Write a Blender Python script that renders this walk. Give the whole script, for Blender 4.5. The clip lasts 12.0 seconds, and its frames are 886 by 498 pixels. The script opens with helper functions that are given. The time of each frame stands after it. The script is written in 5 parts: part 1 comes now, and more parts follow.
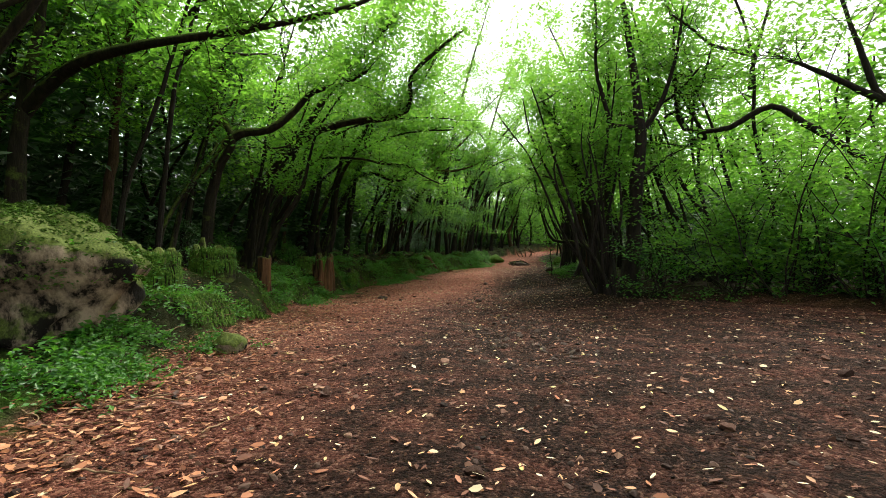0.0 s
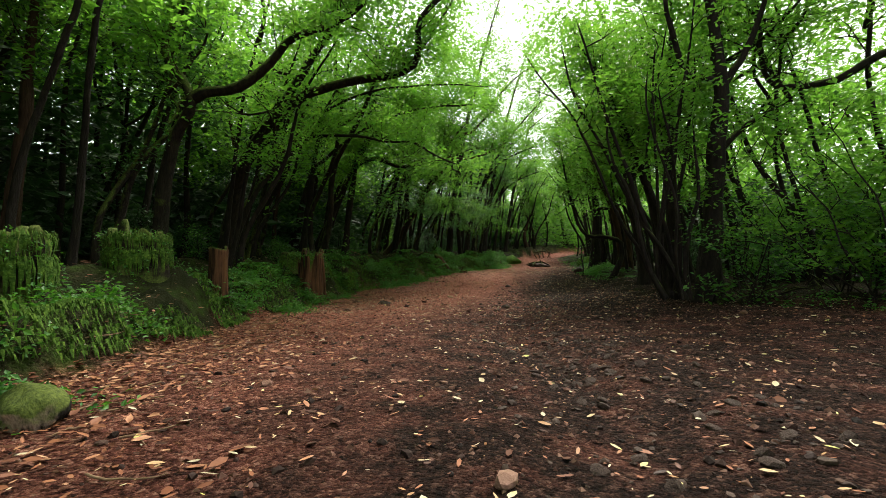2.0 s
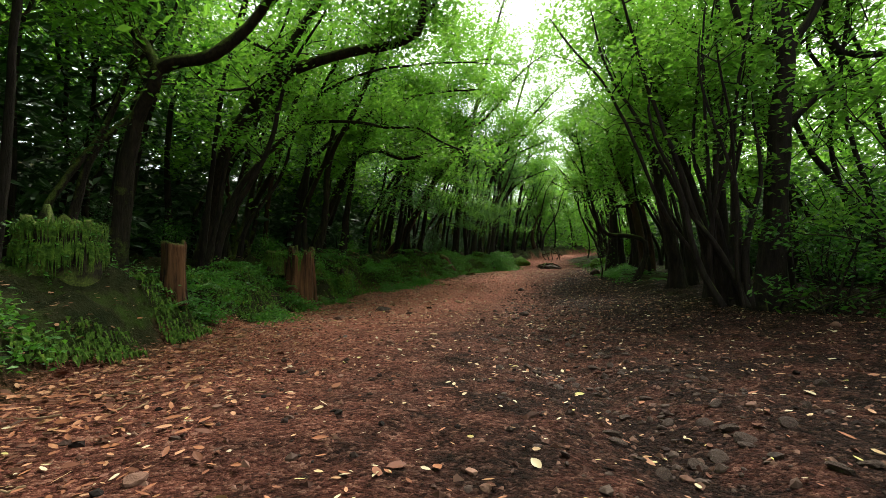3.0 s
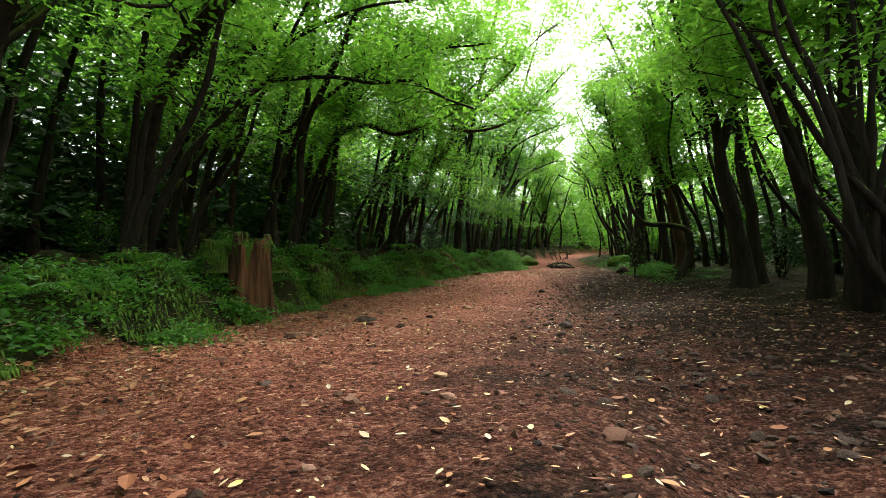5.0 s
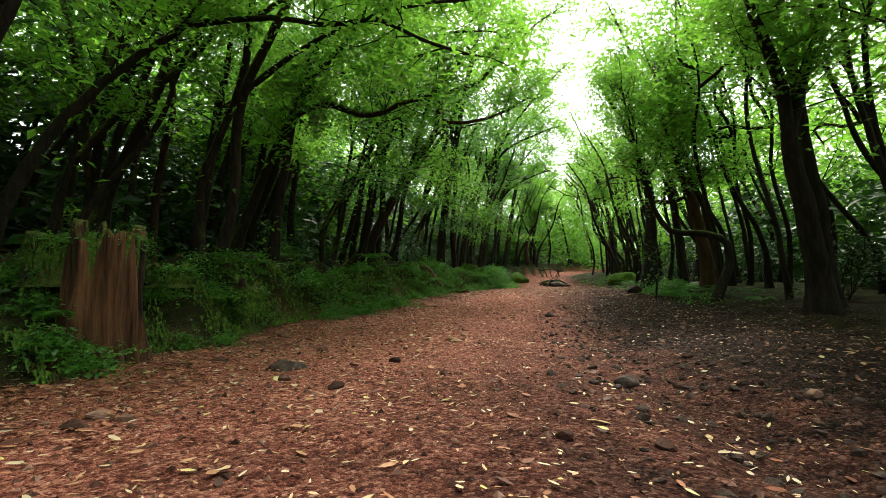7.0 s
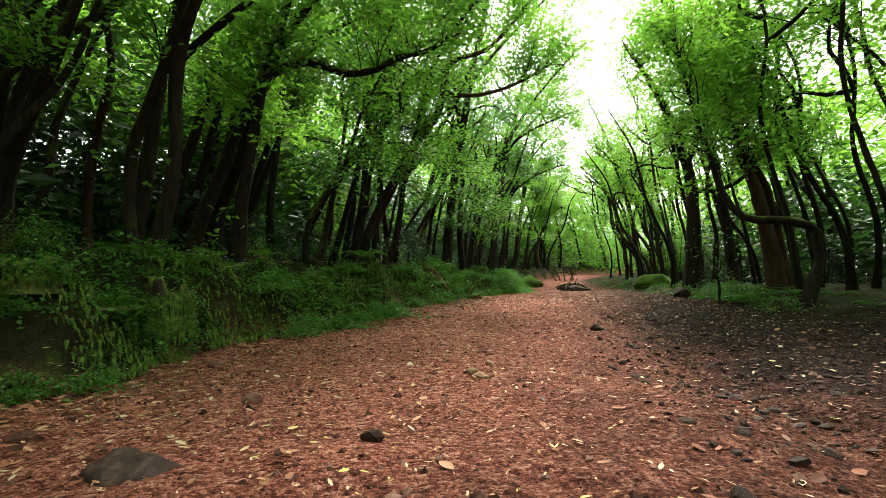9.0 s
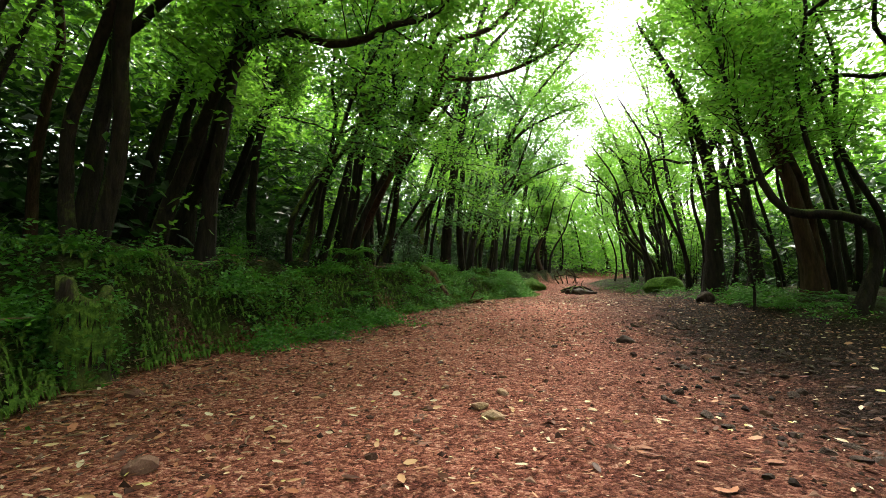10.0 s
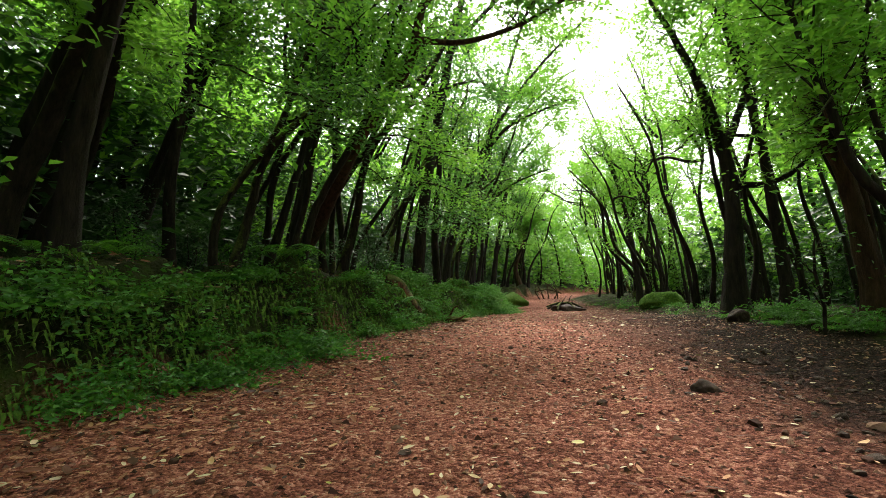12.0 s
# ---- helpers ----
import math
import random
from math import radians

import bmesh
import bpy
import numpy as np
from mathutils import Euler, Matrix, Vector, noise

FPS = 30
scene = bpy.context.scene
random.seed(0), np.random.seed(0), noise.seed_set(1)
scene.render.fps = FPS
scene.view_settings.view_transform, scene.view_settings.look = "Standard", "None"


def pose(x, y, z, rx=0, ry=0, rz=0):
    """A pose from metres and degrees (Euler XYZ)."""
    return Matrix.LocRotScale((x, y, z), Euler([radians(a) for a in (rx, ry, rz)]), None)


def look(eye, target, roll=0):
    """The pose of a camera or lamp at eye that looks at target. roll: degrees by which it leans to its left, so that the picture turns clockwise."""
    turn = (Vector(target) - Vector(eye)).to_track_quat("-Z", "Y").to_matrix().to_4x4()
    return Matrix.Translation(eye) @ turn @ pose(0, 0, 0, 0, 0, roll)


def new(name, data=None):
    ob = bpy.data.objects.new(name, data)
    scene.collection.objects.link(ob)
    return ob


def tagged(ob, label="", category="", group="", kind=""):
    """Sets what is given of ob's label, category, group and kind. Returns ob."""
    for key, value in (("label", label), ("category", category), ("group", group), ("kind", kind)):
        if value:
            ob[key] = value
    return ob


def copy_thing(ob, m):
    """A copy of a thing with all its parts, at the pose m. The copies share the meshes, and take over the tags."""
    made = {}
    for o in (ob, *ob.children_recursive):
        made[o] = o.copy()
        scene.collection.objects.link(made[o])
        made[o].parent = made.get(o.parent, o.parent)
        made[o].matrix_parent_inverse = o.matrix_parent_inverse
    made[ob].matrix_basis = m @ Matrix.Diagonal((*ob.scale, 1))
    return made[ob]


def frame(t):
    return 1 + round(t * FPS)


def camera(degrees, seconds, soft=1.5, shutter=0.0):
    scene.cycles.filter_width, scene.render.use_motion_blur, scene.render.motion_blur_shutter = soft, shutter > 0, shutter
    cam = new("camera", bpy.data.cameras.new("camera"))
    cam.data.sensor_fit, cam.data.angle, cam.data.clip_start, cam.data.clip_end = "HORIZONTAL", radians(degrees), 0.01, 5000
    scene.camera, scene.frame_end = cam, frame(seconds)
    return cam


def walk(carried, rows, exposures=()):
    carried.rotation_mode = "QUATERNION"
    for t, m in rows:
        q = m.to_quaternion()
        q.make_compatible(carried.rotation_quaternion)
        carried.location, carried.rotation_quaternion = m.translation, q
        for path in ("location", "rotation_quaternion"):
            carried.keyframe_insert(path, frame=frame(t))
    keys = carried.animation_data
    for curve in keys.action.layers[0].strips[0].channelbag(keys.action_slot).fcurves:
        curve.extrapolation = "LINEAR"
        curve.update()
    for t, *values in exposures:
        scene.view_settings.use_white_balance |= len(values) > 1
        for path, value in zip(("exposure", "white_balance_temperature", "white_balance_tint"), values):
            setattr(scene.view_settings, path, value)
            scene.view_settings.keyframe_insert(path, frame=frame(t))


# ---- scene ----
cam = camera(85.6, 12.0, 0.9)
METRES, EYE, TILT, LEAN, TURN = 21.0, 1.38, 0.0, 0.0, 0.0
ROWS = [
    (0.0, 0.0, 0.0, 0.0, 0.0, 0.83, 0.03),
    (0.5, -0.0033, 0.0453, -0.0032, -0.01, 0.93, -0.08),
    (1.0, -0.003, 0.0911, -0.0069, 0.38, 1.02, 0.02),
    (1.5, -0.006, 0.1357, -0.0103, 0.81, 1.07, 0.11),
    (2.0, -0.0115, 0.1828, -0.0137, 1.11, 1.3, 0.15),
    (2.5, -0.0159, 0.2308, -0.0166, 1.34, 1.54, 0.14),
    (3.0, -0.0185, 0.2789, -0.0174, 1.59, 1.59, 0.07),
    (5.0, -0.0305, 0.4584, -0.0287, 1.35, 1.95, 0.5),
    (5.5, -0.0293, 0.5035, -0.0315, 0.54, 2.75, 0.24),
    (6.0, -0.0285, 0.5493, -0.033, 0.15, 3.69, 0.23),
    (6.5, -0.0295, 0.593, -0.0318, -0.63, 3.98, -0.06),
    (7.0, -0.0297, 0.6331, -0.0319, -0.71, 4.05, -0.06),
    (9.0, -0.0343, 0.7814, -0.0343, -0.27, 4.72, 0.36),
    (9.5, -0.0341, 0.8175, -0.0342, -0.4, 4.91, 0.39),
    (10.0, -0.0338, 0.853, -0.0336, -0.48, 5.04, 0.19),
    (10.5, -0.0343, 0.8882, -0.0336, -0.17, 5.16, 0.39),
    (11.0, -0.0368, 0.9235, -0.0339, -0.51, 5.78, 0.43),
    (11.5, -0.0364, 0.9604, -0.0335, -2.29, 6.5, 0.07),
    (12.0, -0.0315, 0.9969, -0.0332, -3.74, 6.86, -0.09),
]
# exposure of the clip's own camera, which drifts a little on the way
EXPO = [(0.0, 1.55, 6750, 5), (1.5, 1.4, 6750, 5), (2.5, 1.32, 6750, 5), (5.0, 1.95, 6750, 6), (7.0, 1.85, 6750, 7), (9.0, 2.2, 6750, 9), (12.0, 2.02, 6750, 9)]
walk(cam, [(t, pose(0, 0, EYE, TILT, LEAN, TURN) @ pose(METRES * x, METRES * y, METRES * z, 90 + pitch, roll, yaw)) for t, x, y, z, yaw, pitch, roll in ROWS], EXPO)

# ---- world and sun: bright overcast sky over the canopy ----
world = bpy.data.worlds.new("overcast")
world.use_nodes = True
scene.world = world
wn, wl = world.node_tree.nodes, world.node_tree.links
sky = wn.new("ShaderNodeTexSky")
sky.sky_type = "NISHITA"
sky.sun_disc = False
sky.sun_elevation, sky.sun_rotation = radians(58), radians(20)
sky.air_density, sky.dust_density, sky.ozone_density = 1.0, 4.0, 1.0
pale = wn.new("ShaderNodeHueSaturation")
pale.inputs["Saturation"].default_value = 0.25
wl.new(sky.outputs[0], pale.inputs["Color"])
wl.new(pale.outputs[0], wn["Background"].inputs["Color"])
wn["Background"].inputs["Strength"].default_value = 0.15
sun = new("sun", bpy.data.lights.new("sun", "SUN"))
sun.data.energy, sun.data.angle, sun.data.color = 1.7, radians(14), (1.0, 0.95, 0.86)
sun.matrix_world = look((0, 0, 30), (-Vector((math.sin(radians(20)), math.cos(radians(20)), math.tan(radians(58)))) + Vector((0, 0, 30))))

rng = np.random.default_rng(7)


# ---- materials ----
def material(name):
    m = bpy.data.materials.new(name)
    m.use_nodes = True
    t = m.node_tree
    return m, t.nodes, t.links, t.nodes["Principled BSDF"], t.nodes["Material Output"]


def ramp(n, stops):
    r = n.new("ShaderNodeValToRGB")
    e = r.color_ramp.elements
    e[0].position, e[0].color = stops[0][0], (*stops[0][1], 1)
    e[1].position, e[1].color = stops[-1][0], (*stops[-1][1], 1)
    for p, c in stops[1:-1]:
        k = e.new(p)
        k.color = (*c, 1)
    return r


def noise_tex(n, l, scale, detail=4, rough=0.6, coord="Object"):
    c = n.new("ShaderNodeTexCoord")
    t = n.new("ShaderNodeTexNoise")
    t.inputs["Scale"].default_value, t.inputs["Detail"].default_value, t.inputs["Roughness"].default_value = scale, detail, rough
    l.new(c.outputs[coord], t.inputs["Vector"])
    return t


def mixcol(n, l, fac, a, b):
    m = n.new("ShaderNodeMix")
    m.data_type = "RGBA"
    for sock, v in ((m.inputs[0], fac), (m.inputs[6], a), (m.inputs[7], b)):
        if isinstance(v, tuple):
            sock.default_value = (*v, 1)
        elif isinstance(v, float):
            sock.default_value = v
        else:
            l.new(v, sock)
    return m.outputs[2]


def bump(n, l, b, height, strength, dist):
    k = n.new("ShaderNodeBump")
    k.inputs["Strength"].default_value, k.inputs["Distance"].default_value = strength, dist
    l.new(height, k.inputs["Height"])
    l.new(k.outputs[0], b.inputs["Normal"])


def leaf_material(name, stops, rough=0.38, trans=0.45, glow=(0.22, 0.42, 0.03)):
    """Leaves: each its own tone, light shining through the blade."""
    m, n, l, b, o = material(name)
    g = n.new("ShaderNodeNewGeometry")
    r = ramp(n, stops)
    big = noise_tex(n, l, 0.35, 2)
    add = n.new("ShaderNodeMath")
    add.operation = "MULTIPLY_ADD"
    l.new(big.outputs["Fac"], add.inputs[0])
    add.inputs[1].default_value = 0.9
    sub = n.new("ShaderNodeMath")
    sub.operation = "MULTIPLY_ADD"
    l.new(g.outputs["Random Per Island"], sub.inputs[0])
    sub.inputs[1].default_value, sub.inputs[2].default_value = 0.95, -0.45
    l.new(sub.outputs[0], add.inputs[2])
    l.new(add.outputs[0], r.inputs[0])
    l.new(r.outputs[0], b.inputs["Base Color"])
    b.inputs["Roughness"].default_value = rough
    b.inputs["Specular IOR Level"].default_value = 0.5
    if trans:
        t = n.new("ShaderNodeBsdfTranslucent")
        l.new(mixcol(n, l, 0.55, r.outputs[0], glow), t.inputs["Color"])
        mx = n.new("ShaderNodeMixShader")
        mx.inputs[0].default_value = trans
        l.new(b.outputs[0], mx.inputs[1])
        l.new(t.outputs[0], mx.inputs[2])
        l.new(mx.outputs[0], o.inputs["Surface"])
    return m


def bark_material(name, dark, light, moss=0.5, scale=9.0, stretch=0.22, edge=(0.3, 0.55, 0.75)):
    """Rough bark with vertical furrows and moss where it faces up."""
    m, n, l, b, o = material(name)
    c = n.new("ShaderNodeTexCoord")
    mp = n.new("ShaderNodeMapping")
    mp.inputs["Scale"].default_value = (1, 1, stretch)
    l.new(c.outputs["Object"], mp.inputs["Vector"])
    t = n.new("ShaderNodeTexNoise")
    t.inputs["Scale"].default_value, t.inputs["Detail"].default_value, t.inputs["Roughness"].default_value = scale, 6, 0.7
    l.new(mp.outputs[0], t.inputs["Vector"])
    r = ramp(n, [(edge[0], dark), (edge[1], tuple(0.5 * (a + q) for a, q in zip(dark, light))), (edge[2], light)])
    l.new(t.outputs["Fac"], r.inputs[0])
    g = n.new("ShaderNodeNewGeometry")
    sep = n.new("ShaderNodeSeparateXYZ")
    l.new(g.outputs["Normal"], sep.inputs[0])
    mo = noise_tex(n, l, 2.3, 5, 0.7)
    s = n.new("ShaderNodeMath")
    s.operation = "MULTIPLY_ADD"
    l.new(sep.outputs["Z"], s.inputs[0])
    s.inputs[1].default_value = 0.45
    l.new(mo.outputs["Fac"], s.inputs[2])
    mr = n.new("ShaderNodeMapRange")
    mr.inputs["From Min"].default_value, mr.inputs["From Max"].default_value = 0.95 - 0.6 * moss, 1.1 - 0.6 * moss
    l.new(s.outputs[0], mr.inputs["Value"])
    mc = ramp(n, [(0.3, (0.035, 0.05, 0.01)), (0.7, (0.12, 0.15, 0.03))])
    fine = noise_tex(n, l, 40, 3)
    l.new(fine.outputs["Fac"], mc.inputs[0])
    l.new(mixcol(n, l, mr.outputs[0], r.outputs[0], mc.outputs[0]), b.inputs["Base Color"])
    b.inputs["Roughness"].default_value = 0.9
    b.inputs["Specular IOR Level"].default_value = 0.2
    bump(n, l, b, t.outputs["Fac"], 1.0, 0.06)
    return m


def plain_varied(name, stops, scale=6.0, rough=0.85, bumpy=0.6, dist=0.02, island=False):
    m, n, l, b, o = material(name)
    t = noise_tex(n, l, scale, 7, 0.65)
    r = ramp(n, stops)
    if island:
        g = n.new("ShaderNodeNewGeometry")
        i = n.new("ShaderNodeObjectInfo")
        a = n.new("ShaderNodeMath")
        a.operation = "ADD"
        l.new(g.outputs["Random Per Island"], a.inputs[0])
        l.new(i.outputs["Random"], a.inputs[1])
        f = n.new("ShaderNodeMath")
        f.operation = "FRACT"
        l.new(a.outputs[0], f.inputs[0])
        q = n.new("ShaderNodeMath")
        q.operation = "MULTIPLY_ADD"
        l.new(t.outputs["Fac"], q.inputs[0])
        q.inputs[1].default_value = 0.35
        h = n.new("ShaderNodeMath")
        h.operation = "MULTIPLY_ADD"
        l.new(f.outputs[0], h.inputs[0])
        h.inputs[1].default_value, h.inputs[2].default_value = 0.9, -0.12
        l.new(h.outputs[0], q.inputs[2])
        l.new(q.outputs[0], r.inputs[0])
    else:
        l.new(t.outputs["Fac"], r.inputs[0])
    l.new(r.outputs[0], b.inputs["Base Color"])
    b.inputs["Roughness"].default_value = rough
    b.inputs["Specular IOR Level"].default_value = 0.15
    if bumpy:
        bump(n, l, b, t.outputs["Fac"], bumpy, dist)
    return m


def ground_material():
    """Soil of the track, darker on its stonier right side, with tree shade in that colour; redder at the bank; mossy
    humus off it.
    """
    m, n, l, b, o = material("soil")
    red = n.new("ShaderNodeAttribute")
    red.attribute_name = "red"
    verge = n.new("ShaderNodeAttribute")
    verge.attribute_name = "verge"
    mid = noise_tex(n, l, 1.7, 6, 0.65)
    noisy = noise_tex(n, l, 30, 9, 0.8)
    grit = noise_tex(n, l, 110, 4, 0.75)
    cells = []
    for size in (26, 61):
        c = n.new("ShaderNodeTexCoord")
        wob = noise_tex(n, l, size * 0.6, 2)
        mixv = n.new("ShaderNodeVectorMath")
        mixv.operation = "MULTIPLY_ADD"
        l.new(wob.outputs["Color"], mixv.inputs[0])
        mixv.inputs[1].default_value = (0.03, 0.03, 0.03)
        l.new(c.outputs["Object"], mixv.inputs[2])
        vo = n.new("ShaderNodeTexVoronoi")
        vo.inputs["Scale"].default_value = size
        l.new(mixv.outputs[0], vo.inputs["Vector"])
        sc = n.new("ShaderNodeSeparateColor")
        l.new(vo.outputs["Color"], sc.inputs[0])
        cells.append((sc.outputs[0], vo.outputs["Distance"]))

    def blend(a, ka, q, kq, off=0.0):
        one = n.new("ShaderNodeMath")
        one.operation = "MULTIPLY_ADD"
        l.new(a, one.inputs[0])
        one.inputs[1].default_value, one.inputs[2].default_value = ka, off
        two = n.new("ShaderNodeMath")
        two.operation = "MULTIPLY_ADD"
        l.new(q, two.inputs[0])
        two.inputs[1].default_value = kq
        l.new(one.outputs[0], two.inputs[2])
        return two.outputs[0]

    tone = blend(noisy.outputs["Fac"], 0.55, blend(cells[0][0], 0.32, cells[1][0], 0.34), 1.0, -0.105)
    relief = blend(blend(cells[0][1], -0.9, cells[1][1], -0.5, 0.7), 1.0, blend(grit.outputs["Fac"], 0.25, noisy.outputs["Fac"], 0.8), 1.0)
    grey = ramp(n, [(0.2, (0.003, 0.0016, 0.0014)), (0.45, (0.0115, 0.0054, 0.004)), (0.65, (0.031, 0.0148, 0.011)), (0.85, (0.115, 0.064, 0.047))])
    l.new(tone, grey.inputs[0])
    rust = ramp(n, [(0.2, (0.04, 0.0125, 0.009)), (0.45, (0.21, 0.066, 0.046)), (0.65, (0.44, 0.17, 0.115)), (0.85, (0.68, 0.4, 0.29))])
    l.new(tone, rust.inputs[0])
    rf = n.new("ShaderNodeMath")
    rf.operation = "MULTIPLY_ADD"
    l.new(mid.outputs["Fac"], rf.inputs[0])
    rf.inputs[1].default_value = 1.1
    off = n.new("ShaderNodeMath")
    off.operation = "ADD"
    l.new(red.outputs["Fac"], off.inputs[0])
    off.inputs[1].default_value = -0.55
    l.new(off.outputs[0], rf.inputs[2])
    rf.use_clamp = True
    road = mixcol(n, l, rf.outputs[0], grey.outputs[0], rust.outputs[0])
    hum = ramp(n, [(0.32, (0.012, 0.018, 0.005)), (0.5, (0.03, 0.03, 0.012)), (0.7, (0.045, 0.085, 0.012))])
    l.new(mid.outputs["Fac"], hum.inputs[0])
    col = mixcol(n, l, verge.outputs["Fac"], road, hum.outputs[0])
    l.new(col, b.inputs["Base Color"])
    rr = n.new("ShaderNodeMapRange")
    rr.inputs["To Min"].default_value, rr.inputs["To Max"].default_value = 0.95, 0.7
    l.new(tone, rr.inputs["Value"])
    l.new(rr.outputs[0], b.inputs["Roughness"])
    b.inputs["Specular IOR Level"].default_value = 0.06
    bump(n, l, b, relief, 1.0, 0.035)
    return m


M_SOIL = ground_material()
M_LEAF = leaf_material("canopy_leaf", [(0.0, (0.013, 0.052, 0.01)), (0.4, (0.042, 0.14, 0.021)), (0.75, (0.085, 0.23, 0.032)), (1.0, (0.21, 0.34, 0.05))], 0.36, 0.63, (0.31, 0.66, 0.06))
# Canopy leaf darkened partway, so the left wood's shade sits in its colour.
M_SHADELEAF = leaf_material("shaded_canopy_leaf", [(0.0, (0.008, 0.034, 0.009)), (0.5, (0.024, 0.085, 0.02)), (1.0, (0.07, 0.17, 0.035))], 0.4, 0.42, (0.18, 0.46, 0.06))
# Darkest leaf: shade inside the wood is put into its base colour.
M_DEEPSHADELEAF = leaf_material("deep_shade_leaf", [(0.0, (0.006, 0.024, 0.006)), (0.5, (0.014, 0.055, 0.011)), (1.0, (0.035, 0.1, 0.016))], 0.5, 0.2, (0.08, 0.24, 0.03))
M_HERB = leaf_material("herb_leaf", [(0.0, (0.012, 0.06, 0.008)), (0.5, (0.035, 0.14, 0.015)), (1.0, (0.09, 0.23, 0.025))], 0.5, 0.4, (0.16, 0.45, 0.03))
M_BARK = bark_material("dark_bark", (0.008, 0.006, 0.005), (0.04, 0.029, 0.022), 0.4)
M_MOSSBARK = bark_material("mossy_bark", (0.008, 0.006, 0.005), (0.045, 0.032, 0.022), 0.72)
M_REDBARK = bark_material("reddish_bark", (0.015, 0.009, 0.006), (0.1, 0.052, 0.03), 0.4)
M_DARKSTONE = plain_varied("dark_stone", [(0.3, (0.016, 0.0095, 0.0075)), (0.5, (0.042, 0.026, 0.02)), (0.75, (0.12, 0.08, 0.062))], 12, 0.7, 0.7, 0.02)
M_TAN = plain_varied("tan_stone", [(0.3, (0.2, 0.12, 0.07)), (0.5, (0.36, 0.24, 0.15)), (0.75, (0.48, 0.34, 0.22))], 14, 0.8, 0.6, 0.02)
M_MOSS = plain_varied("moss", [(0.3, (0.02, 0.05, 0.007)), (0.5, (0.06, 0.12, 0.016)), (0.7, (0.14, 0.22, 0.03))], 14, 0.95, 1.0, 0.04)
M_ROT = bark_material("rotten_wood", (0.006, 0.003, 0.002), (0.17, 0.078, 0.036), 0.4, 8, 0.06, (0.4, 0.54, 0.68))
M_STONE = plain_varied("stone", [(0.1, (0.03, 0.013, 0.009)), (0.5, (0.1, 0.048, 0.034)), (1.0, (0.26, 0.15, 0.11))], 9, 0.85, 0.6, 0.02, True)
M_ROCK = bark_material("mossy_rock", (0.008, 0.006, 0.004), (0.42, 0.31, 0.23), 0.72, 2.2, 0.6, (0.48, 0.555, 0.64))
M_MOSSWOOD = bark_material("moss_covered_wood", (0.008, 0.006, 0.004), (0.05, 0.036, 0.024), 0.75, 8.0)
M_PALE = plain_varied("fallen_leaf_pale", [(0.0, (0.22, 0.09, 0.04)), (0.3, (0.45, 0.27, 0.13)), (0.55, (0.5, 0.4, 0.25)), (0.8, (0.48, 0.4, 0.28)), (0.93, (0.5, 0.42, 0.12)), (1.0, (0.3, 0.4, 0.12))], 20, 0.5, 0.2, 0.005, True)
M_BROWN = plain_varied("fallen_leaf_brown", [(0.0, (0.025, 0.011, 0.007)), (0.4, (0.13, 0.047, 0.026)), (0.75, (0.3, 0.118, 0.058)), (1.0, (0.48, 0.28, 0.165))], 20, 0.55, 0.2, 0.005, True)
M_STICK = plain_varied("dry_stick", [(0.3, (0.1, 0.06, 0.035)), (0.7, (0.3, 0.2, 0.12))], 15, 0.85, 0.5, 0.01)


# ---- numpy mesh helpers ----
def mesh_from(name, verts, faces, mat, smooth=True):
    """A mesh from arrays: verts (n, 3), faces (m, k)."""
    me = bpy.data.meshes.new(name)
    verts, faces = np.asarray(verts, dtype=np.float32), np.asarray(faces, dtype=np.int32)
    k = faces.shape[1]
    me.vertices.add(len(verts))
    me.vertices.foreach_set("co", verts.ravel())
    me.loops.add(faces.size)
    me.loops.foreach_set("vertex_index", faces.ravel())
    me.polygons.add(len(faces))
    me.polygons.foreach_set("loop_start", np.arange(0, faces.size, k, dtype=np.int32))
    me.polygons.foreach_set("use_smooth", np.full(len(faces), smooth, dtype=bool))
    me.update(calc_edges=True)
    me.materials.append(mat)
    return me


def part(name, me, parent, label=""):
    ob = new(name, me)
    ob.parent = parent
    return tagged(ob, label)


def thing(name, place, label, category, group="", kind=""):
    ob = new(name)
    ob.empty_display_size = 0.2
    ob.matrix_basis = pose(*place)
    return tagged(ob, label, category, group, kind)


def vnoise(x, y, seed=0):
    """Smooth value noise of about -1 to 1, one cell a unit."""
    x, y = np.asarray(x, float), np.asarray(y, float)
    xi, yi = np.floor(x), np.floor(y)
    u, v = x - xi, y - yi
    u, v = u * u * (3 - 2 * u), v * v * (3 - 2 * v)

    def h(a, q):
        s = np.sin(a * 127.1 + q * 311.7 + seed * 74.7) * 43758.5453
        return 2 * (s - np.floor(s)) - 1

    return (h(xi, yi) * (1 - u) + h(xi + 1, yi) * u) * (1 - v) + (h(xi, yi + 1) * (1 - u) + h(xi + 1, yi + 1) * u) * v


def smooth01(v):
    v = np.clip(v, 0, 1)
    return v * v * (3 - 2 * v)


def resample(pts, step):
    """Catmull-Rom through the points, about one sample a step."""
    p = np.asarray(pts, float)
    p = np.vstack([2 * p[0] - p[1], p, 2 * p[-1] - p[-2]])
    out = []
    for i in range(1, len(p) - 2):
        n = max(1, int(np.linalg.norm(p[i + 1] - p[i]) / step))
        t = np.linspace(0, 1, n, endpoint=False)[:, None]
        a, b_, c, d = p[i - 1], p[i], p[i + 1], p[i + 2]
        out.append(0.5 * (2 * b_ + (c - a) * t + (2 * a - 5 * b_ + 4 * c - d) * t ** 2 + (3 * b_ - a - 3 * c + d) * t ** 3))
    out.append(p[-2][None])
    return np.vstack(out)


